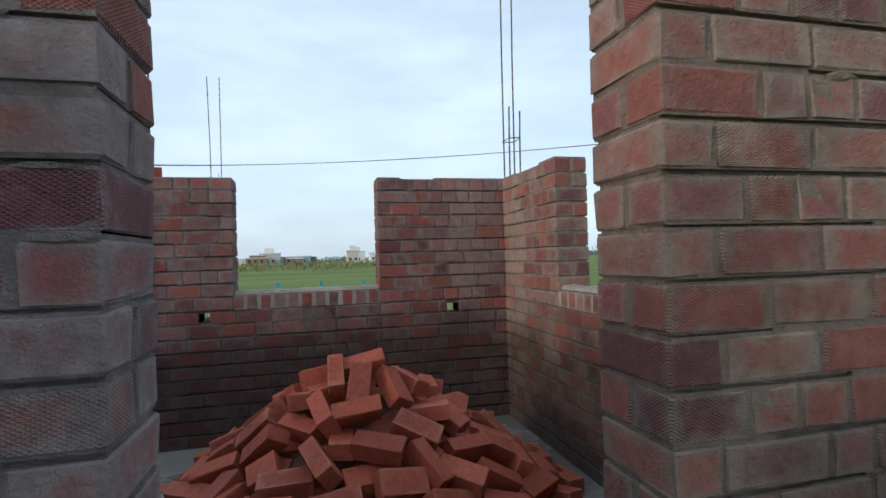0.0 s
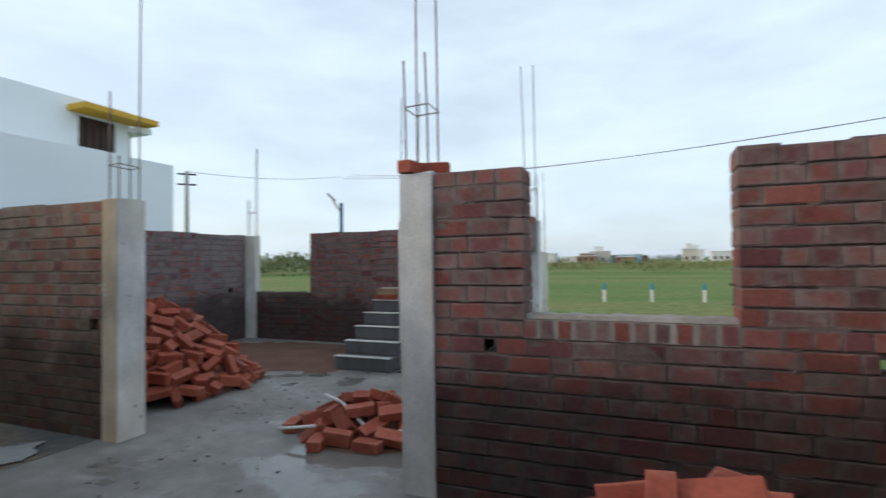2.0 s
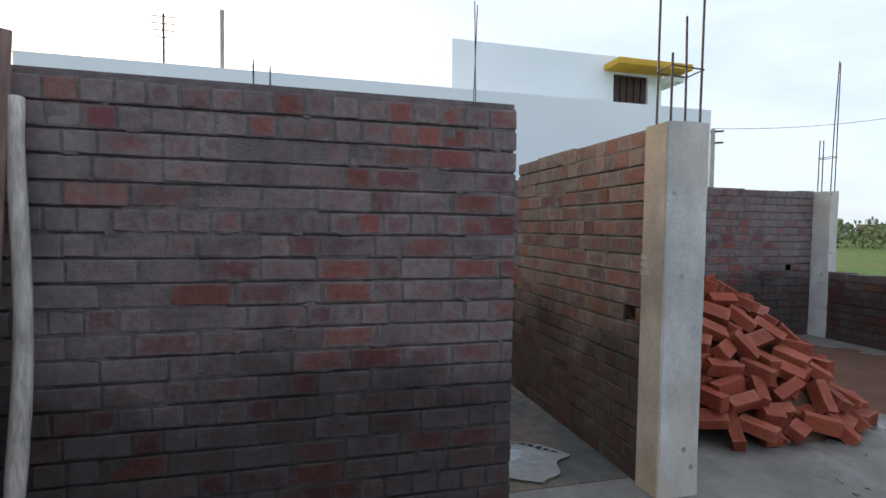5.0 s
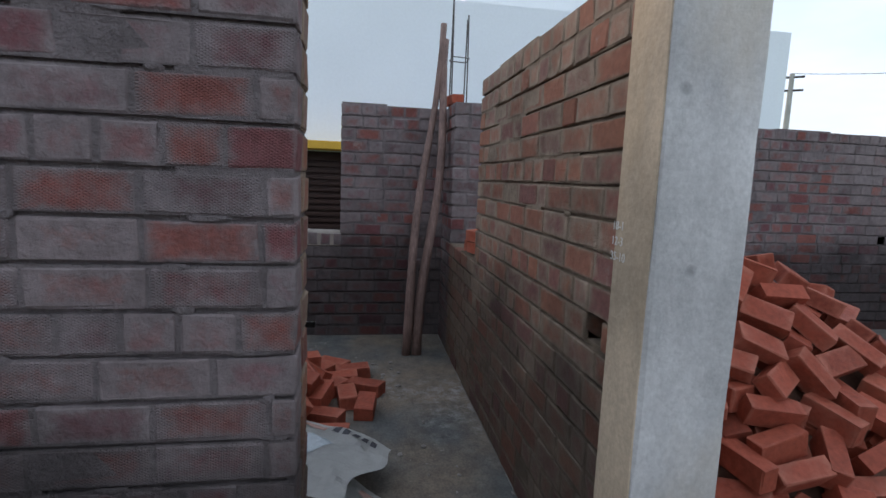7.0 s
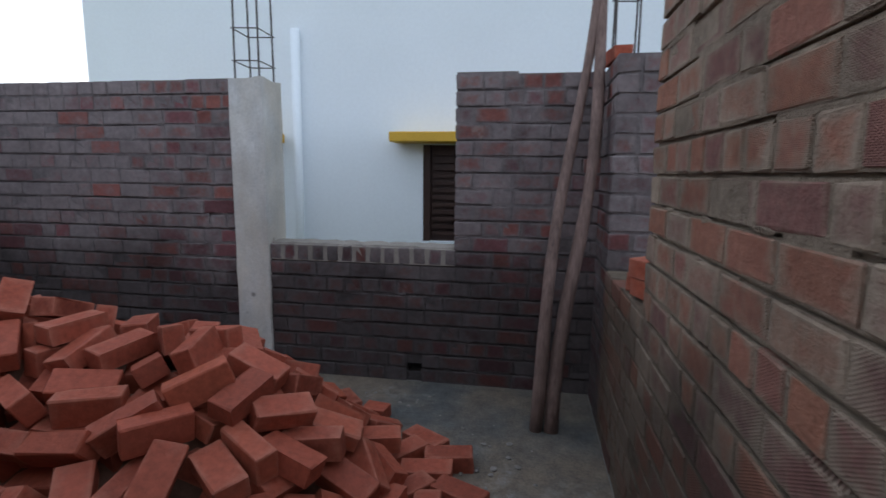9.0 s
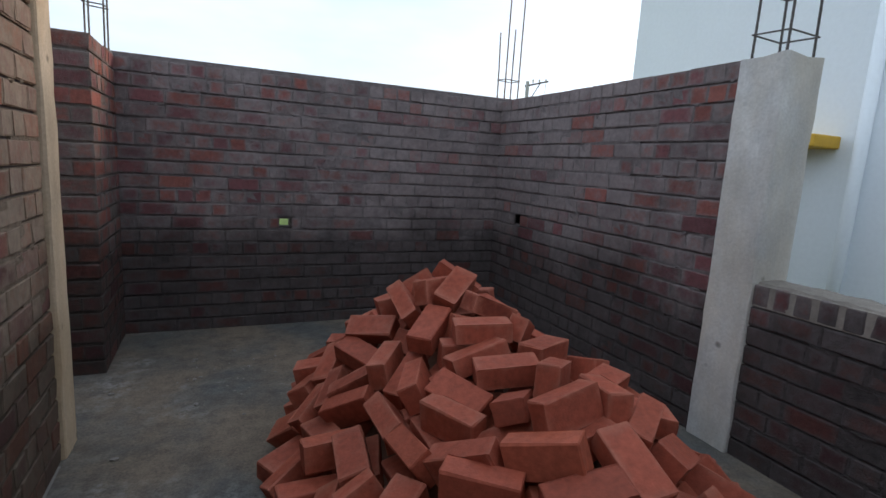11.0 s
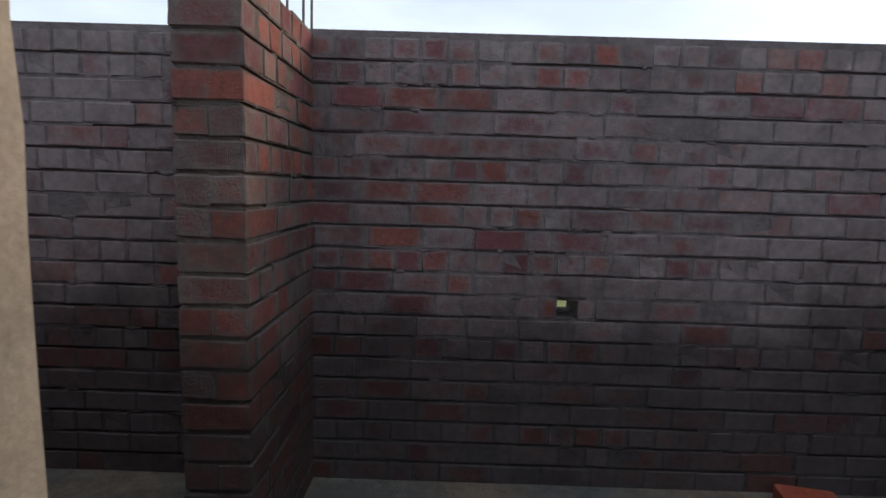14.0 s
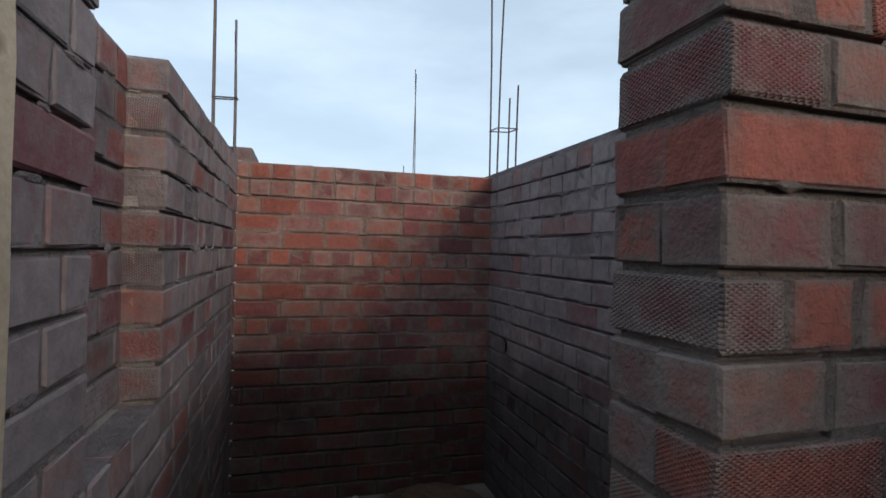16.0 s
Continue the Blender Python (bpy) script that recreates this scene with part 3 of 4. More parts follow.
def column(label, x0, x1, y0, y1, h, bars, material=M_CONC, ring=0.38, z0=0.0):
    """A concrete column with its bare bars; bars: their heights above it."""
    ob = thing("concrete_column", label, "column", "columns of the house", ((x0 + x1) / 2, (y0 + y1) / 2, z0))
    cx, cy, hx, hy = 0, 0, (x1 - x0) / 2, (y1 - y0) / 2
    bm = bmesh.new()
    r = random.Random(int(x0 * 50 + y0 * 7))
    n = 14
    rings = []
    prof = [(-1, -0.94), (-0.94, -1), (0, -1), (0.94, -1), (1, -0.94), (1, 0), (1, 0.94), (0.94, 1), (0, 1), (-0.94, 1), (-1, 0.94), (-1, 0)]
    for i in range(n + 1):
        z = (h - z0) * i / n
        rings.append([bm.verts.new((hx * a + r.uniform(-0.003, 0.003), hy * b + r.uniform(-0.003, 0.003), z + (r.uniform(-0.012, 0.006) if i == n else 0))) for a, b in prof])
    for a, b in zip(rings, rings[1:]):
        for j in range(len(prof)):
            q = (j + 1) % len(prof)
            bm.faces.new((a[j], a[q], b[q], b[j]))
    bm.faces.new(rings[-1])
    part("shaft", bm, material, ob)
    ix, iy = hx - 0.035, hy - 0.035
    spots = [(-ix, -iy), (ix, -iy), (ix, iy), (-ix, iy)]
    top = h - z0
    for (bx, by), bh in zip(spots, bars):
        if bh <= 0:
            continue
        lean = (r.uniform(-0.02, 0.02) * bh, r.uniform(-0.02, 0.02) * bh)
        pts = [(bx, by, top - 0.05), (bx + lean[0] * 0.3, by + lean[1] * 0.3, top + bh * 0.5), (bx + lean[0], by + lean[1], top + bh)]
        part("rebar", tube(pts, 0.0065, 6), M_STEEL, ob, "thin rusty steel bar")
    if ring:
        for z in ([ring] if isinstance(ring, (int, float)) else ring):
            e = 0.008
            pts = [(-ix - e, -iy - e, top + z), (ix + e, -iy - e, top + z + 0.008), (ix + e, iy + e, top + z), (-ix - e, iy + e, top + z - 0.006), (-ix - e, -iy - e + 0.004, top + z)]
            part("stirrup", tube(pts, 0.0045, 5), M_STEEL, ob, "bent steel tie round the bars")
    return ob


LC = "pale concrete column with bare steel bars on top"
column(LC + " beside a window wall", -1.37, -1.15, 4.035, 4.27, 1.98, (0.72, 0.75, 1.9, 2.0), ring=0.42)
column(LC + " at the wall corner", 1.60, 1.765, 4.07, 4.27, 1.955, (0.65, 0.62, 2.2, 2.2), ring=0.38)
column(LC + " at the open passage", -4.10, -3.92, 4.04, 4.29, 1.98, (0.9, 0.35, 1.8, 0.6), ring=0.28, material=M_CONC)
passage = bpy.data.objects["concrete_column.002"]
# thin tan sheet puts the south side's warm sunlight into the colour
part("skim", box(-0.09, 0.083, -0.131, -0.124, 0.0, 1.975, bevel=0.002), M_CONC_WARM, passage, "tan sheet added for the warm light on one side")
column("pale concrete column flush with a brick partition", -1.54, -1.42, 0.842, 1.028, 1.98, (0.8, 0.75, 1.7, 1.8), ring=0.35)
column("stained concrete column at the narrow doorway", -4.185, -3.915, 0.845, 1.02, 1.99, (0.9, 0.9, 1.6, 1.6), M_CONC_WARM, ring=0.4)
column(LC + " beside the low window", -7.43, -7.165, 1.69, 1.93, 1.975, (1.1, 1.1, 1.0, 1.1), ring=(0.10, 0.30))
column(LC + " beside the stairs", -3.08, -2.84, 7.40, 7.66, 1.98, (1.7, 0.6, 1.8, 0.6), ring=0.35)
column(LC + " at the far window", -7.20, -6.95, 8.98, 9.12, 1.97, (0.7, 1.7, 1.7, 0.7), ring=0.45)
column("concrete column with bars behind the south wall", -4.15, -3.97, -0.90, -0.70, 1.955, (1.5, 1.5, 1.4, 1.4), ring=0.34)
column("concrete column with bars at the outer corner", -7.41, -7.20, -0.90, -0.70, 1.955, (0.7, 0.65, 1.5, 1.5), ring=0.22)
column("concrete column with bars behind the small room", -1.53, -1.33, -0.90, -0.70, 1.955, (0.65, 0.6, 1.6, 1.6), ring=0.36)
column("slim concrete column with bars beyond the stairs", -1.42, -1.22, 7.67, 7.85, 1.94, (2.0, 2.0, 0.6, 0.5), ring=0.4, z0=-0.5)
column("lone concrete column of a neighbouring plot", -2.72, -2.36, 14.3, 14.6, 1.62, (1.9, 1.2, 2.1, 1.2), ring=0.6, z0=-0.5)
column("concrete column with bars at the west corner", -7.41, -7.21, 4.07, 4.27, 1.955, (2.0, 2.0, 0.8, 0.8), ring=0.45)
column("concrete column with tall bars at the outer south-east corner", 1.6, 1.8, -0.92, -0.72, 1.95, (1.8, 1.8, 0.6, 0.5), ring=0.4, z0=-0.5)

# ---- things
SILL_BITS = [("x", -0.60, 0.49, 4.06, 4.275, S11 + 0.002), ("y", 1.30, 3.10, 1.56, 1.77, S11 + 0.004), ("y", 1.93, 3.19, -7.415, -7.2, S9 + 0.004)]
for along, a, b, c, d, z in SILL_BITS:
    bm = bmesh.new()
    r = random.Random(int(a * 10))
    n = 26
    rows = []
    for i in range(n + 1):
        s = a + (b - a) * i / n
        row = []
        for t, dz in ((c + r.uniform(0, 0.014), -0.012), (c + 0.02 + r.uniform(0, 0.01), r.uniform(0.004, 0.016)), ((c + d) / 2, r.uniform(0.006, 0.02)), (d - 0.02, r.uniform(0.004, 0.016)), (d - r.uniform(0, 0.014), -0.012)):
            row.append(bm.verts.new((s, t, z + dz) if along == "x" else (t, s, z + dz)))
        rows.append(row)
    for p, q in zip(rows, rows[1:]):
        for j in range(4):
            bm.faces.new((p[j], p[j + 1], q[j + 1], q[j]) if along == "y" else (p[j], q[j], q[j + 1], p[j + 1]))
    tagged(new("window_sill", mesh_of("window_sill", bm, M_SILL)), "rough cement bed on a window sill", "sill", kind="structure")


def pile(label, cx, cy, rx, ry, height, count, seed, lean=(0, 0), ridge=0.0):
    """A heap of loose bricks, tumbled in layers over rubble; ridge: half the length of its level crest, along y."""
    r = random.Random(seed)
    ob = thing("brick_pile", label, "brick pile", "piles of loose bricks", (cx, cy, 0))
    phase = r.uniform(0, 6)
    def top(u, v):
        w = max(0.0, abs(v - lean[1]) - ridge)
        d = math.hypot((u - lean[0]) / rx, w / (ry - ridge))
        lump = 1 + 0.07 * math.sin(5.1 * u + phase) * math.sin(4.3 * v + 2 * phase)
        return height * lump * (1 - 0.12 * (v - lean[1]) * (ridge > 0)) * max(0.0, 1 - d ** 1.35)
    half = np.array((0.115, 0.055, 0.04))
    grid = np.array([(a, b, c) for a in (-1, -0.5, 0, 0.5, 1) for b in (-1, 0, 1) for c in (-1, 0, 1)])
    probe, centres, turns = grid * half * 0.82, np.zeros((0, 3)), np.zeros((0, 3, 3))
    placed = []
    def clashes(c, q):
        if not len(centres):
            return False
        close = np.linalg.norm(centres - c, axis=1) < 0.26
        if not close.any():
            return False
        cs, qs = centres[close], turns[close]
        mine = np.einsum("nji,npj->npi", qs, (probe @ q.T + c)[None] - cs[:, None])
        theirs = (np.einsum("nij,pj->npi", qs, probe) + cs[:, None] - c) @ q
        return bool((np.abs(mine) < half * 0.84).all(axis=2).any() or (np.abs(theirs) < half * 0.84).all(axis=2).any())
    for layer, share, tries in ((0, 0.56, 22), (1, 0.82, 14), (2, 1.0, 10)):
        n_tries = 0
        while len(placed) < count * share and n_tries < count * tries:
            n_tries += 1
            a, d = r.uniform(0, 2 * math.pi), math.sqrt(r.random())
            u, v = rx * d * math.cos(a), ry * d * math.sin(a)
            surf = top(u, v)
            z = surf - 0.04 - layer * 0.085
            flat = z < 0.05
            if flat and layer:
                continue
            e = 0.03
            n = Vector((-(top(u + e, v) - top(u - e, v)) / (2 * e), -(top(u, v + e) - top(u, v - e)) / (2 * e), 1)).normalized()
            n = Vector((0, 0, 1)) if flat else n.lerp(Vector((0, 0, 1)), r.uniform(0.0, 0.75)).normalized()
            tilt = Vector((0, 0, 1)).rotation_difference(n).to_matrix()
            roll = 0 if flat or r.random() < 0.6 else math.pi / 2
            wob = 0.04 if flat else 0.32
            m = tilt @ Euler((roll + r.uniform(-wob, wob), r.uniform(-wob, wob), 0)).to_matrix()
            m = tilt @ Matrix.Rotation(r.uniform(0, math.pi), 3, "Z") @ (tilt.inverted() @ m)
            z = max(z, 0.042)
            c, q = np.array((u, v, z)), np.array(m)
            if clashes(c, q):
                continue
            centres, turns = np.vstack((centres, c)), np.concatenate((turns, q[None]))
            placed.append(Matrix.Translation((u, v, z)) @ m.to_4x4())
    rest_v, rest_f = [], []
    for index, m in enumerate(placed):
        me = brick_mesh(0.23 if r.random() < 0.92 else 0.14, 0.11, 0.08, M_LOOSE, r.randrange(4), True)
        if index >= 300:
            o = len(rest_v)
            rest_v += [m @ w.co for w in me.vertices]
            rest_f += [[o + i for i in p.vertices] for p in me.polygons]
            continue
        b = bpy.data.objects.new("brick", me)
        scene.collection.objects.link(b)
        b.parent = ob
        b.matrix_basis = m
    if rest_v:
        me = bpy.data.meshes.new("bricks")
        me.from_pydata(rest_v, [], rest_f)
        me.materials.append(M_LOOSE_FAR)
        rest = new("bricks", me)
        rest.parent = ob
        tagged(rest, kind="stuff")
    bm = bmesh.new()
    n = 18
    ring0 = None
    tip = bm.verts.new((lean[0], lean[1], max(0.02, height - 0.22)))
    for k in range(1, 9):
        f = k / 8
        ring = []
        for i in range(n):
            a = 2 * math.pi * i / n
            u, v = lean[0] * (1 - f) + rx * 0.93 * f * math.cos(a), lean[1] * (1 - f) + ry * 0.93 * f * math.sin(a)
            ring.append(bm.verts.new((u, v, max(0.0, top(u, v) - 0.20 + r.uniform(-0.02, 0.02)))))
        for i in range(n):
            if ring0 is None:
                bm.faces.new((tip, ring[i], ring[(i + 1) % n]))
            else:
                bm.faces.new((ring0[i], ring[i], ring[(i + 1) % n], ring0[(i + 1) % n]))
        ring0 = ring
    part("core", bm, M_REDSAND, ob, "brick dust and rubble under the loose bricks")
    return ob


pile("tall heap of orange-red loose bricks before the window wall", 0.10, 2.78, 1.16, 1.0, 0.82, 360, 3, lean=(0.12, -0.02))
pile("large heap of loose orange-red bricks in the back room", -5.88, 2.02, 0.93, 1.42, 0.80, 520, 5, lean=(0.06, -0.17), ridge=0.5)
pile("heap of loose red bricks in the side room", -5.15, 5.55, 0.9, 1.12, 0.98, 400, 8, lean=(0.05, -0.15), ridge=0.25)
pile("low scatter of dark red bricks by the stairs", -2.15, 5.0, 0.72, 0.55, 0.36, 60, 11)
pile("few dark bricks lying by the east wall", 1.26, 2.95, 0.24, 0.30, 0.14, 10, 13)
pile("few red bricks lying before the south wall", -6.47, -0.40, 0.2, 0.2, 0.10, 5, 15)
pile("dusty bricks and rubble beyond the side heap", -5.9, 6.9, 0.55, 0.4, 0.2, 26, 17)

# two bricks on top of a column, and bricks on the low ledge of the middle wall
for i, (x, y, z, rz) in enumerate([(-1.31, 4.12, 2.022, 1.4), (-1.21, 4.20, 2.022, 0.2), (-6.02, 4.13, S9 + 0.05, 0.3), (-6.02, 4.13, S9 + 0.128, 0.5), (-6.2, 4.17, S9 + 0.05, 1.2), (-7.1, 4.1, 2.03, 0.1)]):
    b = new("brick", brick_mesh(0.22, 0.105, 0.075, M_LOOSE, i % 4, True))
    b.matrix_world = Matrix.Translation((x, y, z)) @ Matrix.Rotation(rz, 4, "Z")
    tagged(b, "loose red brick lying on masonry", "brick", "stray bricks")


# timber
def round_pole(label, a, b, r0, r1, material, seed, bow=0.02):
    r = random.Random(seed)
    a, b = Vector(a), Vector(b)
    n = 12
    pts, rad = [], []
    for i in range(n + 1):
        f = i / n
        p = a.lerp(b, f) + Vector((math.sin(f * 5 + seed) * bow, math.cos(f * 4 + seed * 2) * bow, 0)) * math.sin(math.pi * f)
        pts.append(p - a)
        rad.append((r0 + (r1 - r0) * f) * r.uniform(0.92, 1.08))
    bm = bmesh.new()
    add_tube(bm, pts, rad, 10)
    ob = new("wooden_pole", mesh_of("wooden_pole", bm, material, True))
    ob.location = a
    return tagged(ob, label, "wooden pole", "leaning poles")


def plank(label, a, b, w, t, material, turn):
    a, b = Vector(a), Vector(b)
    d = b - a
    q = d.to_track_quat("Z", "Y").to_matrix().to_4x4() @ Matrix.Rotation(turn, 4, "Z")
    ob = new("wooden_plank", mesh_of("wooden_plank", box(-w / 2, w / 2, -t / 2, t / 2, 0, d.length, bevel=0.004), material))
    ob.matrix_world = Matrix.Translation(a) @ q
    return tagged(ob, label, "plank", "leaning planks")


plank("pale sawn plank leaning in the wall corner", (-3.42, 1.17, 0.0), (-3.80, 1.15, 2.12), 0.10, 0.035, M_PLANK, 0.5)
plank("brown sawn plank leaning in the wall corner", (-3.55, 1.22, 0.0), (-3.85, 1.20, 2.10), 0.09, 0.03, M_BARK, 0.4)
round_pole("pale weathered pole leaning in the corner", (-3.56, 1.34, 0.0), (-3.84, 1.26, 1.86), 0.032, 0.026, M_POST, 2)
round_pole("short pale pole leaning in the corner", (-3.42, 1.25, 0.0), (-3.70, 1.22, 1.12), 0.034, 0.03, M_POST, 4)
round_pole("thin pole behind the planks", (-3.70, 1.09, 0.0), (-3.86, 1.08, 1.95), 0.026, 0.022, M_POST, 6)
round_pole("long brown pole leaning against the corner", (-6.66, 3.72, 0.0), (-7.08, 3.99, 2.62), 0.036, 0.024, M_BARK, 1, 0.05)
round_pole("long weathered pole leaning against the corner", (-6.66, 3.80, 0.0), (-7.08, 4.01, 2.50), 0.038, 0.026, M_BARK, 5, 0.05)


# stairs
st = thing("staircase", "unfinished grey cement steps with pale nosings", "stairs", at=(-3.45, 7.05, 0))
for i in range(6):
    r = 0.168
    bm = box(-0.43, 0.39, 0.26 * i, 0.26 * 6 + 0.35, r * i, r * (i + 1) - 0.002, bevel=0.008)
    part("step", bm, M_STEP, st)
    part("nosing", box(-0.435, 0.39, 0.26 * i - 0.012, 0.26 * i + 0.09, r * (i + 1) - 0.001, r * (i + 1) + 0.012, bevel=0.004), M_CONC, st, "pale cement nosing")
for j in range(5):
    b = new("brick", brick_mesh(0.22, 0.105, 0.075, M_LOOSE, j % 4, True))
    b.matrix_world = Matrix.Translation((-3.76 + 0.19 * j, 8.16, 0.838 + 0.052)) @ Matrix.Rotation(RND.uniform(-0.3, 0.3), 4, "Z")
    tagged(b, "loose red brick lying on the steps", "brick", "stray bricks")
plank("rough plank lying on bricks on the stairs", (-3.82, 8.15, 0.945), (-2.98, 8.17, 0.945), 0.16, 0.03, M_PLANK, 1.57)


def crumpled(name, label, cx, cy, w, d, h, material, seed, rz=0.0, n=22, inks=(), z0=0.0):
    """A crumpled empty sack: a folded sheet with thickness."""
    r = random.Random(seed)
    ob = thing(name, label, "sack", at=(cx, cy, z0))
    ob.rotation_euler = (0, 0, rz)
    bm = bmesh.new()
    ph = [(r.uniform(2, 8), r.uniform(-8, 8), r.uniform(0, 6), r.uniform(0.25, 0.8)) for _ in range(9)]
    def z(u, v):
        s = sum(a * (1 - abs(math.sin(f * u + g * v + p)) ** 0.7) for f, g, p, a in ph) / 3.0
        edge = max(0.0, 1 - max(abs(u), abs(v)) ** 3)
        return 0.015 + h * (0.25 * s + 0.75 * s * edge)
    g = [[bm.verts.new((u * w / 2 * (1 + 0.08 * math.sin(5 * v + seed)), v * d / 2 * (1 + 0.1 * math.sin(4 * u)), z(u, v))) for u in (2 * i / n - 1 for i in range(n + 1))] for v in (2 * j / n - 1 for j in range(n + 1))]
    for j in range(n):
        for i in range(n):
            bm.faces.new((g[j][i], g[j][i + 1], g[j + 1][i + 1], g[j + 1][i]))
    ret = bmesh.ops.solidify(bm, geom=bm.faces[:], thickness=0.008)
    part("sheet", bm, material, ob)
    for u0, u1, v0, v1, ink in inks:
        bm = bmesh.new()
        q = [[bm.verts.new((u * w / 2 * (1 + 0.08 * math.sin(5 * v + seed)), v * d / 2 * (1 + 0.1 * math.sin(4 * u)), z(u, v) + 0.004)) for u in (u0 + (u1 - u0) * i / 8 for i in range(9))] for v in (v0 + (v1 - v0) * j / 6 for j in range(7))]
        for j in range(6):
            for i in range(8):
                bm.faces.new((q[j][i], q[j][i + 1], q[j + 1][i + 1], q[j + 1][i]))
        part("print", bm, ink, ob, "faded printed bar")
    return ob


SACK_PRINT = [(0.1 + 0.15 * i, 0.2 + 0.15 * i, 0.7, 0.86, M_INK) for i in range(5)] + [(-0.75, 0.0, 0.7, 0.86, M_RUST), (-0.45, 0.3, -0.3, 0.35, M_FADED)]
crumpled("cement_sack", "empty white cement sack lying flat on the floor", -4.56, 3.44, 0.66, 0.46, 0.03, M_SACK, 3, 0.85, 22, SACK_PRINT)
crumpled("cement_sack", "second empty white cement sack lying half on the bricks", -5.10, 3.08, 0.8, 0.48, 0.06, M_SACK, 6, 0.88, 26, SACK_PRINT, 0.1)
crumpled("grey_sack", "crumpled grey empty sack on the bathroom floor", -2.15, 0.27, 0.85, 0.62, 0.19, M_SACK_GREY, 9, 0.4, 40)
crumpled("white_sheet", "crumpled white plastic sheet beside the bricks", -0.98, 3.05, 0.35, 0.45, 0.14, M_SACK, 14, 0.2)
crumpled("white_sack", "crumpled white sack on the side heap", -5.65, 6.75, 0.45, 0.4, 0.26, M_SACK, 17, 0.9)

# soil on the bathroom floor
bm = bmesh.new()
g = [[bm.verts.new((-1.85 + 0.75 * (i / 24 - 0.5) , -0.28 + 0.7 * (j / 24 - 0.5), max(-0.004, 0.10 * (1 - ((i / 12 - 1) ** 2 + (j / 12 - 1) ** 2)) + RND.uniform(-0.012, 0.012)))) for i in range(25)] for j in range(25)]
for j in range(24):
    for i in range(24):
        bm.faces.new((g[j][i], g[j][i + 1], g[j + 1][i + 1], g[j + 1][i]))
tagged(new("soil_heap", mesh_of("soil_heap", bm, M_SOIL)), "low heap of brown soil on the floor", "soil heap")

# hose over the low brick scatter
pts = [(-2.46 + 0.12 * i, 4.78 + 0.05 * math.sin(i * 1.1), 0.22 + 0.14 * math.sin(i * 0.52 + 2.2)) for i in range(10)]
hose = new("hose", mesh_of("hose", tube(pts, 0.014, 8), M_PIPE, True))
tagged(hose, "white plastic hose lying over bricks", "hose")
hose2 = new("hose", mesh_of("hose", tube([(-2.75, 4.55, 0.09), (-2.6, 4.56, 0.11), (-2.42, 4.6, 0.13)], 0.014, 8), M_PIPE, True))
tagged(hose2, "white plastic hose end on the floor", "hose")

# floor rubble
bm = bmesh.new()
r = random.Random(23)
spots = [(-4.9, 0.25, 0.8, 0.7, 70), (-6.1, 3.5, 0.6, 0.25, 40), (-5.0, 3.7, 0.5, 0.2, 25), (-1.2, 2.2, 1.2, 1.0, 50), (-2.8, 3.8, 0.9, 0.6, 40), (-6.9, 2.9, 0.2, 0.6, 30), (-3.6, 5.6, 0.9, 0.9, 60), (-3.2, 0.4, 0.6, 0.25, 20)]
for cx, cy, sx, sy, n in spots:
    for _ in range(n):
        s = r.choice((0.004, 0.005, 0.007, 0.010, 0.015))
        ret = bmesh.ops.create_icosphere(bm, subdivisions=1, radius=s)
        o = Vector((cx + r.gauss(0, 0.5) * sx, cy + r.gauss(0, 0.5) * sy, s * 0.45))
        k = (r.uniform(0.7, 1.5), r.uniform(0.7, 1.4), r.uniform(0.4, 0.9))
        for v in ret["verts"]:
            v.co = Vector((v.co.x * k[0], v.co.y * k[1], v.co.z * k[2])) * r.uniform(0.8, 1.2) + o
tagged(new("rubble", mesh_of("rubble", bm, M_RUBBLE)), "small crumbs of dry mortar scattered on the floor", "rubble", kind="stuff")
bm = bmesh.new()
g = [[bm.verts.new((-5.2 + 1.9 * (i / 20 - 0.5) * 2, 7.7 + 1.1 * (j / 16 - 0.5) * 2, max(-0.006, 0.035 * (1.0 - (i / 10 - 1) ** 2 - (j / 8 - 1) ** 2) + r.uniform(-0.008, 0.008)))) for i in range(21)] for j in range(17)]
for j in range(16):
    for i in range(20):
        bm.faces.new((g[j][i], g[j][i + 1], g[j + 1][i + 1], g[j + 1][i]))
tagged(new("brick_dust", mesh_of("brick_dust", bm, M_REDSAND)), "spread of reddish brick dust on the floor", "brick dust", kind="stuff")


# chalk figures on the passage column
for i, line in enumerate(("18-1", "12-3", "35-10")):
    cu = bpy.data.curves.new("chalk_figures", "FONT")
    cu.body, cu.size, cu.extrude = line, 0.034, 0.0005
    ob = new("chalk_figures", cu)
    ob.matrix_world = Matrix.Translation((-4.115, 4.0325, 1.262 - 0.042 * i)) @ Matrix.Rotation(math.pi / 2, 4, "X")
    cu.materials.append(M_CHALK)
    tagged(ob, "chalk figures written on a concrete column", "writing", "chalk figures")

# ---- neighbouring house
HX = -9.2
house = thing("house", "white two-storey flat-roofed house with yellow ledges", "house", at=(HX, 4, -0.5))
def H(x0, x1, y0, y1, z0, z1, bevel=0.0):
    return box(x0 - HX, x1 - HX, y0 - 4, y1 - 4, z0 + 0.5, z1 + 0.5, bevel=bevel)
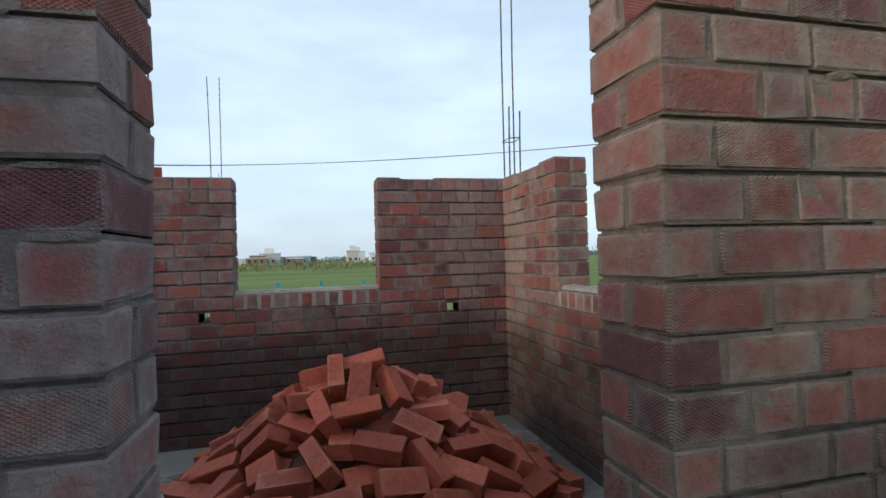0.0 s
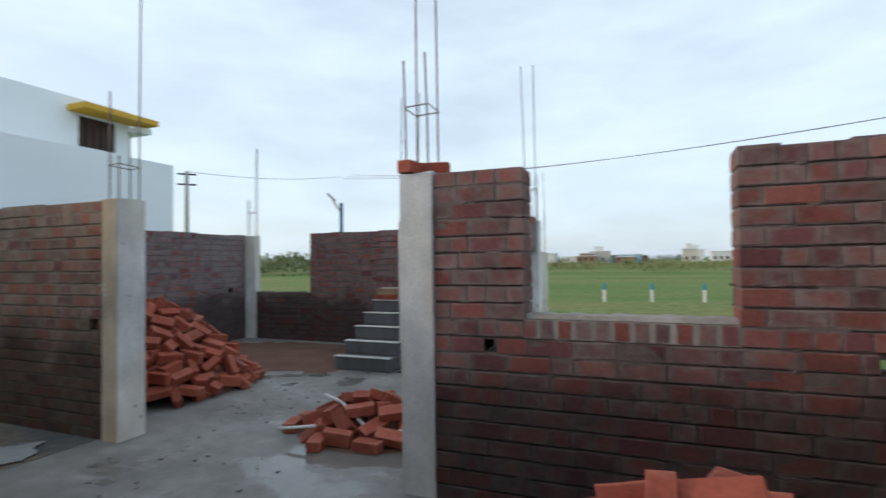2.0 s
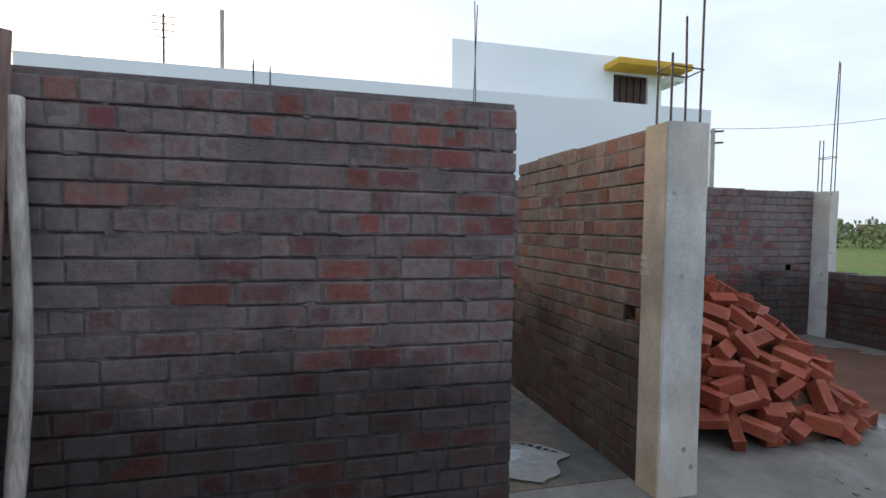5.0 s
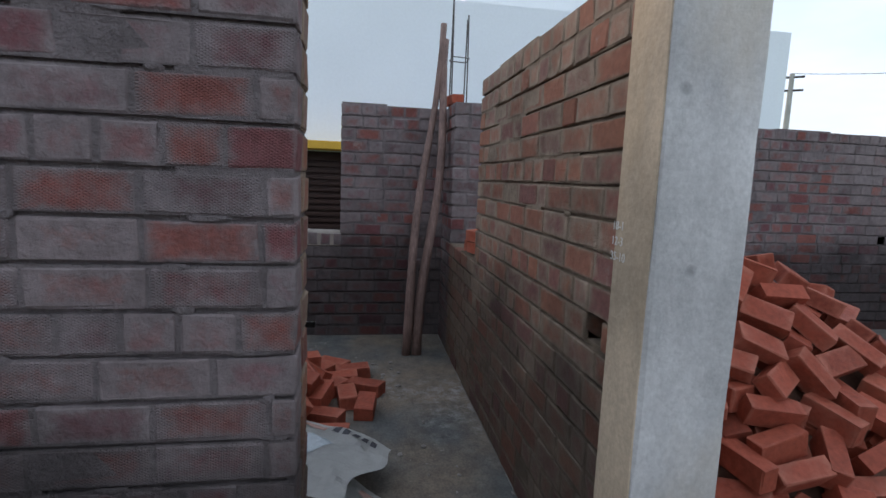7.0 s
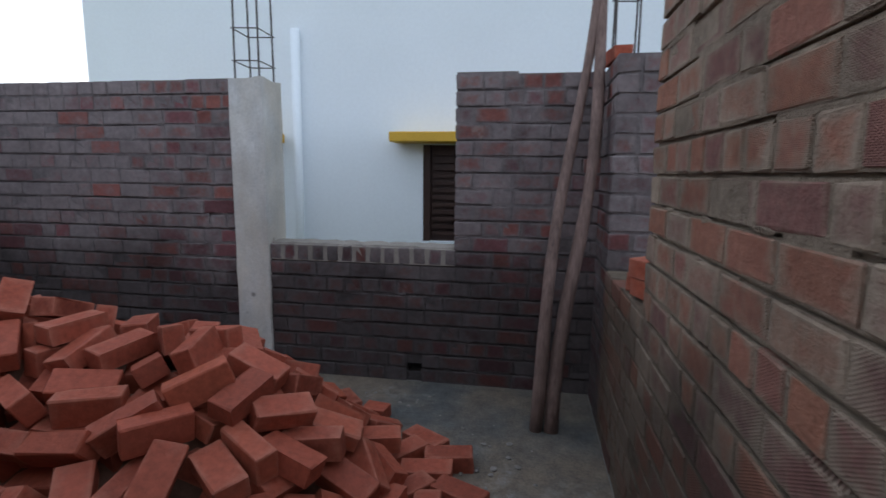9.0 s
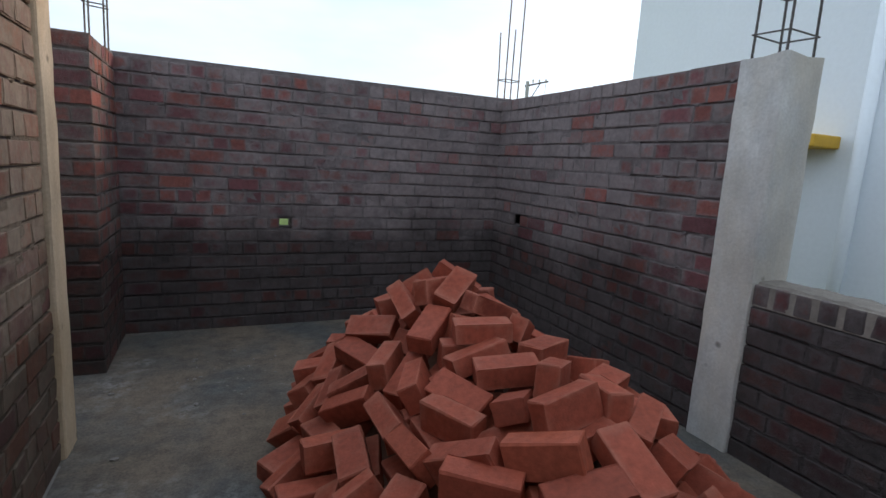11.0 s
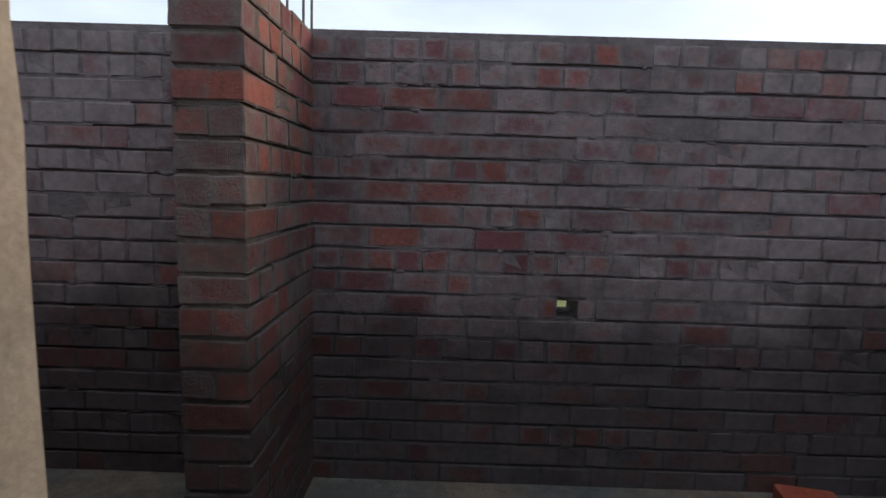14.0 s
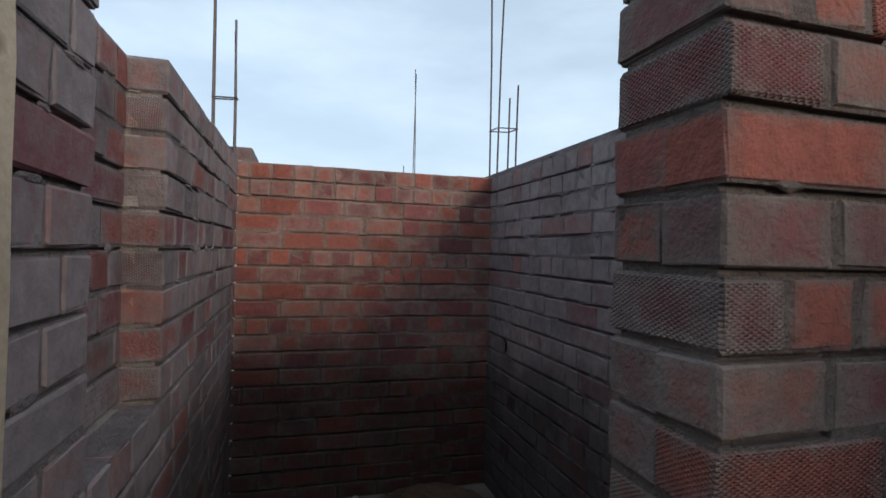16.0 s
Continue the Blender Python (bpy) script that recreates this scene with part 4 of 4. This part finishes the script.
# front wall with a window opening through it
wy0, wy1, wz0, wz1 = 2.56, 3.70, 0.67, 1.66
bm = bmesh.new()
for a in ((-1.25, wy0, -0.5, 3.52), (wy1, 9.06, -0.5, 3.52), (wy0, wy1, -0.5, wz0), (wy0, wy1, wz1, 3.52)):
    add_box(bm, -0.22, 0, a[0] - 4, a[1] - 4, a[2] + 0.5, a[3] + 0.5)
bmesh.ops.remove_doubles(bm, verts=bm.verts, dist=0.0005)
part("wall", bm, M_WHITE, house)
bm = bmesh.new()
for a in ((-16, HX - 0.22, -1.25, -1.03), (-16, HX - 0.22, 8.84, 9.06), (-16.2, -16, -1.25, 9.06)):
    add_box(bm, a[0] - HX, a[1] - HX, a[2] - 4, a[3] - 4, 0, 4.02)
part("wall", bm, M_WHITE, house)
part("roof", H(-16, HX - 0.22, -1.03, 8.84, 2.9, 3.05), M_CONC, house, "flat concrete roof")
win = part("window", H(HX - 0.16, HX - 0.10, wy0, wy1, wz0, wz1), M_BROWN, house, "dark brown louvred window")
for i in range(12):
    part("slat", H(HX - 0.10, HX - 0.06, wy0 + 0.1, wy1 - 0.1, wz0 + 0.06 + i * 0.075, wz0 + 0.10 + i * 0.075), M_BROWN, win)
part("window_frame", H(HX - 0.10, HX - 0.04, wy0, wy0 + 0.07, wz0, wz1), M_BROWN, win)
part("sunshade", H(HX - 0.02, HX + 0.32, wy0 - 0.27, wy1 + 0.3, wz1 + 0.01, wz1 + 0.105, bevel=0.008), M_YELLOW, house, "yellow painted concrete ledge")
part("sunshade", H(HX - 0.02, HX + 0.32, -0.55, 1.06, wz1 + 0.01, wz1 + 0.105, bevel=0.008), M_YELLOW, house, "yellow painted concrete ledge")
part("drain_pipe", tube([(0.06, 1.22 - 4, 0.2), (0.06, 1.24 - 4, 1.6), (0.06, 1.24 - 4, 3.3)], 0.045, 12), M_WHITE, house, "white painted drain pipe", True)
# set-back upper room
bm = bmesh.new()
UX = -11.5
uy0, uy1, uz0, uz1 = 8.60, 9.46, 4.07, 4.76
for a in ((5.0, uy0, 2.9, 5.12), (uy1, 9.8, 2.9, 5.12), (uy0, uy1, 2.9, uz0), (uy0, uy1, uz1, 5.12)):
    add_box(bm, UX - 0.22 - HX, UX - HX, a[0] - 4, a[1] - 4, a[2] + 0.5, a[3] + 0.5)
part("upper_wall", bm, M_WHITE, house)
part("upper_wall", H(-15.5, UX - 0.22, 5.0, 5.2, 2.9, 5.12), M_WHITE, house)
part("upper_wall", H(-15.5, UX - 0.22, 9.6, 9.8, 2.9, 5.12), M_WHITE, house)
part("upper_roof", H(-15.5, UX - 0.22, 5.2, 9.6, 4.95, 5.1), M_CONC, house)
w2 = part("window", H(UX - 0.16, UX - 0.08, uy0, uy1, uz0, uz1), M_BROWN, house, "dark brown shuttered window")
for i in range(5):
    part("slat", H(UX - 0.08, UX - 0.05, uy0 + 0.04 + i * 0.17, uy0 + 0.15 + i * 0.17, uz0 + 0.04, uz1 - 0.04), M_BROWN, w2)
part("sunshade", H(UX - 0.02, UX + 0.55, 8.36, 10.15, 4.80, 4.93, bevel=0.01), M_YELLOW, house, "yellow painted concrete ledge")
part("sunshade", H(UX - 0.9, UX + 0.3, 9.8, 10.15, 4.62, 4.76, bevel=0.01), M_WHITE, house, "grey-white concrete ledge")
part("water_pipe", tube([(-0.3, 1.1 - 4, 3.5), (-0.3, 1.1 - 4, 4.9)], 0.028, 8), M_POLE, house, "upright grey pipe on the roof")
an = part("antenna_mast", tube([(-2.6, -0.2 - 4, 3.5), (-2.6, -0.2 - 4, 5.6)], 0.018, 6), M_STEEL, house, "thin television aerial")
for i in range(4):
    part("antenna_rod", tube([(-2.6, -0.45 - 4 + 0.04 * i, 5.55 - 0.12 * i), (-2.6, 0.05 - 4 - 0.04 * i, 5.55 - 0.12 * i)], 0.008, 5), M_STEEL, an)


# ---- poles, wires, markers
def power_pole(label, x, y, h, arm=True, arm_dir=(0.87, -0.5, 0)):
    ob = thing("power_pole", label, "power pole", at=(x, y, -0.5))
    part("mast", tube([(0, 0, 0), (0, 0, (h + 0.5) * 0.5), (0, 0, h + 0.5)], [0.14, 0.12, 0.095], 8), M_POLE, ob)
    if arm:
        d = Vector(arm_dir)
        t = h + 0.35
        part("crossarm", tube([(-d.x * 0.15, -d.y * 0.15, t - 0.1), (d.x * 1.15, d.y * 1.15, t + 0.15)], 0.045, 6), M_STEEL, ob, "dark steel bracket arm")
        part("brace", tube([(0, 0, t - 1.2), (d.x * 0.7, d.y * 0.7, t + 0.05)], 0.025, 6), M_STEEL, ob)
        for k in (0.3, 0.65, 1.0):
            part("insulator", tube([(d.x * k, d.y * k, t + 0.05), (d.x * k, d.y * k, t + 0.25)], [0.035, 0.05], 8), M_PIPE, ob, "small white insulator")
        part("stay_wire", tube([(d.x * 1.0, d.y * 1.0, t), (d.x * 1.05, d.y * 1.05, t - 4)], 0.012, 5), M_WIRE, ob)
    return ob


power_pole("grey concrete power pole with a slanted bracket", 12.09, 18.93, 5.75)
far_pole = power_pole("concrete power pole behind the white house", -22.7, 21.4, 6.4, False)
for h in (6.2, 6.75):
    part("crossarm", tube([(-0.3, -0.35, h), (0.3, 0.35, h)], 0.05, 6), M_STEEL, far_pole, "short dark steel crossarm")
power_pole("concrete power pole beyond the south-west corner", -20.5, -21.6, 6.1, True, (-0.7, 0.7, 0))
lamp = thing("street_lamp", "blue street lamp post with a slanted head", "street lamp", at=(-16.5, 26.7, -0.5))
part("mast", tube([(0, 0, 0), (0, 0, 5.4)], 0.11, 8), M_BLUE, lamp)
part("bracket", tube([(0, 0, 4.8), (-0.22, -0.12, 5.2), (-0.42, -0.24, 5.6)], 0.05, 6), M_POLE, lamp)
part("lamp_head", box(-0.32, 0.32, -0.12, 0.12, -0.06, 0.06, bevel=0.03, m=Matrix.Translation((-0.5, -0.28, 5.75)) @ Euler((0, 0.75, 0.5)).to_matrix().to_4x4()), M_POLE, lamp, "grey lamp head")


def wire(a, b, sag, n=24):
    a, b = Vector(a), Vector(b)
    pts = [a.lerp(b, i / n) - Vector((0, 0, sag * 4 * (i / n) * (1 - i / n))) for i in range(n + 1)]
    ob = new("power_cable", mesh_of("power_cable", tube([p - a for p in pts], 0.016, 4), M_WIRE))
    ob.location = a
    return tagged(ob, "thin dark overhead cable sagging between poles", "cable", "overhead cables")


for k in (0.3, 0.65, 1.0):
    wire((12.09 + 0.87 * k, 18.93 - 0.5 * k, 5.85 + 0.05 * k), (-22.7 + 0.7 * k, 36 + 0.7 * k, 8.0 + 0.5 * k), 0.75 + 0.2 * k)
wire((-22.7, 36, 8.3), (-22.7, 21.4, 6.4), 0.3)


def marker():
    ob = thing("marker_post", "white plot marker post with a blue top", "marker post", "plot marker posts", (15, 15, -0.5))
    part("shaft", box(-0.065, 0.065, -0.065, 0.065, 0, 0.55, bevel=0.012), M_PIPE, ob)
    part("cap", box(-0.07, 0.07, -0.07, 0.07, 0.55, 0.82, bevel=0.012), M_TEAL, ob, "blue painted top")
    return ob


mk = marker()
spots = [(15.5, 20.9), (15.0, 18.4), (14.8, 16.4), (14.6, 14.6), (14.5, 12.8), (-1.75, 25.2), (0.22, 25.4), (2.3, 25.6), (17, 23.4), (17.3, 26.5)]
mk.location = (spots[0][0], spots[0][1], -0.5)
for x, y in spots[1:]:
    copy_thing(mk, Matrix.Translation((x, y, -0.5)) @ Matrix.Rotation(RND.uniform(-0.2, 0.2), 4, "Z"))


# ---- distance: scrub, tree lines, far buildings
def clumps(name, label, spots, material, seed, leaf=0.16, per=130):
    """Scrub or far woods from many small leaf faces."""
    r = random.Random(seed)
    verts, faces = [], []
    for x, y, w, h in spots:
        lobes = [(r.uniform(-0.45, 0.45) * w, r.uniform(-0.45, 0.45) * w, r.uniform(0.35, 0.85) * h, r.uniform(0.25, 0.5)) for _ in range(6)]
        for _ in range(per):
            lx, ly, lz, lr = r.choice(lobes)
            a, b, d = r.uniform(0, 6.28), r.uniform(-1.2, 1.5), r.random() ** 0.4
            c = Vector((x + lx + w * lr * d * math.cos(a) * math.cos(b), y + ly + w * lr * d * math.sin(a) * math.cos(b), -0.5 + max(0.05, lz + h * lr * d * math.sin(b))))
            q = Euler((r.uniform(0, 3), r.uniform(0, 3), r.uniform(0, 3))).to_matrix()
            s = leaf * h * r.uniform(0.6, 1.3)
            o = len(verts)
            verts += [c + q @ Vector(p) * s for p in ((-1, 0, 0), (0, -0.5, 0.15), (1, 0, 0), (0, 0.5, 0.15))]
            faces.append((o, o + 1, o + 2, o + 3))
    me = bpy.data.meshes.new(name)
    me.from_pydata(verts, [], faces)
    me.materials.append(material)
    return tagged(new(name, me), label, name.replace("_", " "), kind="stuff")


r = random.Random(41)
clumps("scrub", "dry yellow-green scrub across the field", [(r.uniform(-60, 40), r.uniform(75, 130), r.uniform(3, 7), r.uniform(0.7, 1.7)) for _ in range(150)], M_SHRUB, 1, 0.14, 90)
clumps("woodland", "low green trees beyond the north-west field", [(-95 + r.uniform(-25, 60), 75 + r.uniform(-12, 35), r.uniform(4, 8), r.uniform(2.0, 3.4)) for _ in range(110)], M_LEAF, 2, 0.12, 160)
clumps("far_woodland", "hazy line of distant trees on the horizon", [(r.uniform(40, 420), r.uniform(150, 420), r.uniform(8, 16), r.uniform(2, 4)) for _ in range(160)] + [(r.uniform(-250, 120), r.uniform(280, 400), r.uniform(8, 16), r.uniform(2.5, 4)) for _ in range(120)], M_LEAF_FAR, 3, 0.16, 70)
tints = [plain("far_white", (0.75, 0.76, 0.76), 0.8), plain("far_cream", (0.62, 0.58, 0.52), 0.8), plain("far_blue", (0.35, 0.52, 0.62), 0.8), plain("far_brick", (0.35, 0.2, 0.16), 0.8)]
for i in range(46):
    x, y = r.uniform(-190, 120), r.uniform(230, 300)
    w, d, h = r.uniform(4, 10), r.uniform(5, 9), r.choice((2.6, 3.2, 3.6, 4.5, 5.5))
    mat = r.choice((tints[0], tints[0], tints[1], tints[2], tints[3]))
    b = thing("far_building", "small distant flat-roofed pale building", "building", "distant buildings", (x, y, -0.5))
    part("wall", box(-w / 2, w / 2, -d / 2, d / 2, 0, h), mat, b)
    part("roof", box(-w / 2 - 0.3, w / 2 + 0.3, -d / 2 - 0.3, d / 2 + 0.3, h, h + 0.35), tints[0], b)
    if h > 5:
        part("roof_room", box(-w / 4, w / 6, -d / 4, d / 4, h + 0.35, h + 2.6), tints[0], b)
    for k in range(int(w // 2.6)):
        part("window", box(-w / 2 + 0.8 + k * 2.5, -w / 2 + 1.9 + k * 2.5, -d / 2 - 0.06, -d / 2 + 0.1, 1.2, 2.5), M_BROWN, b)

lay_pending()
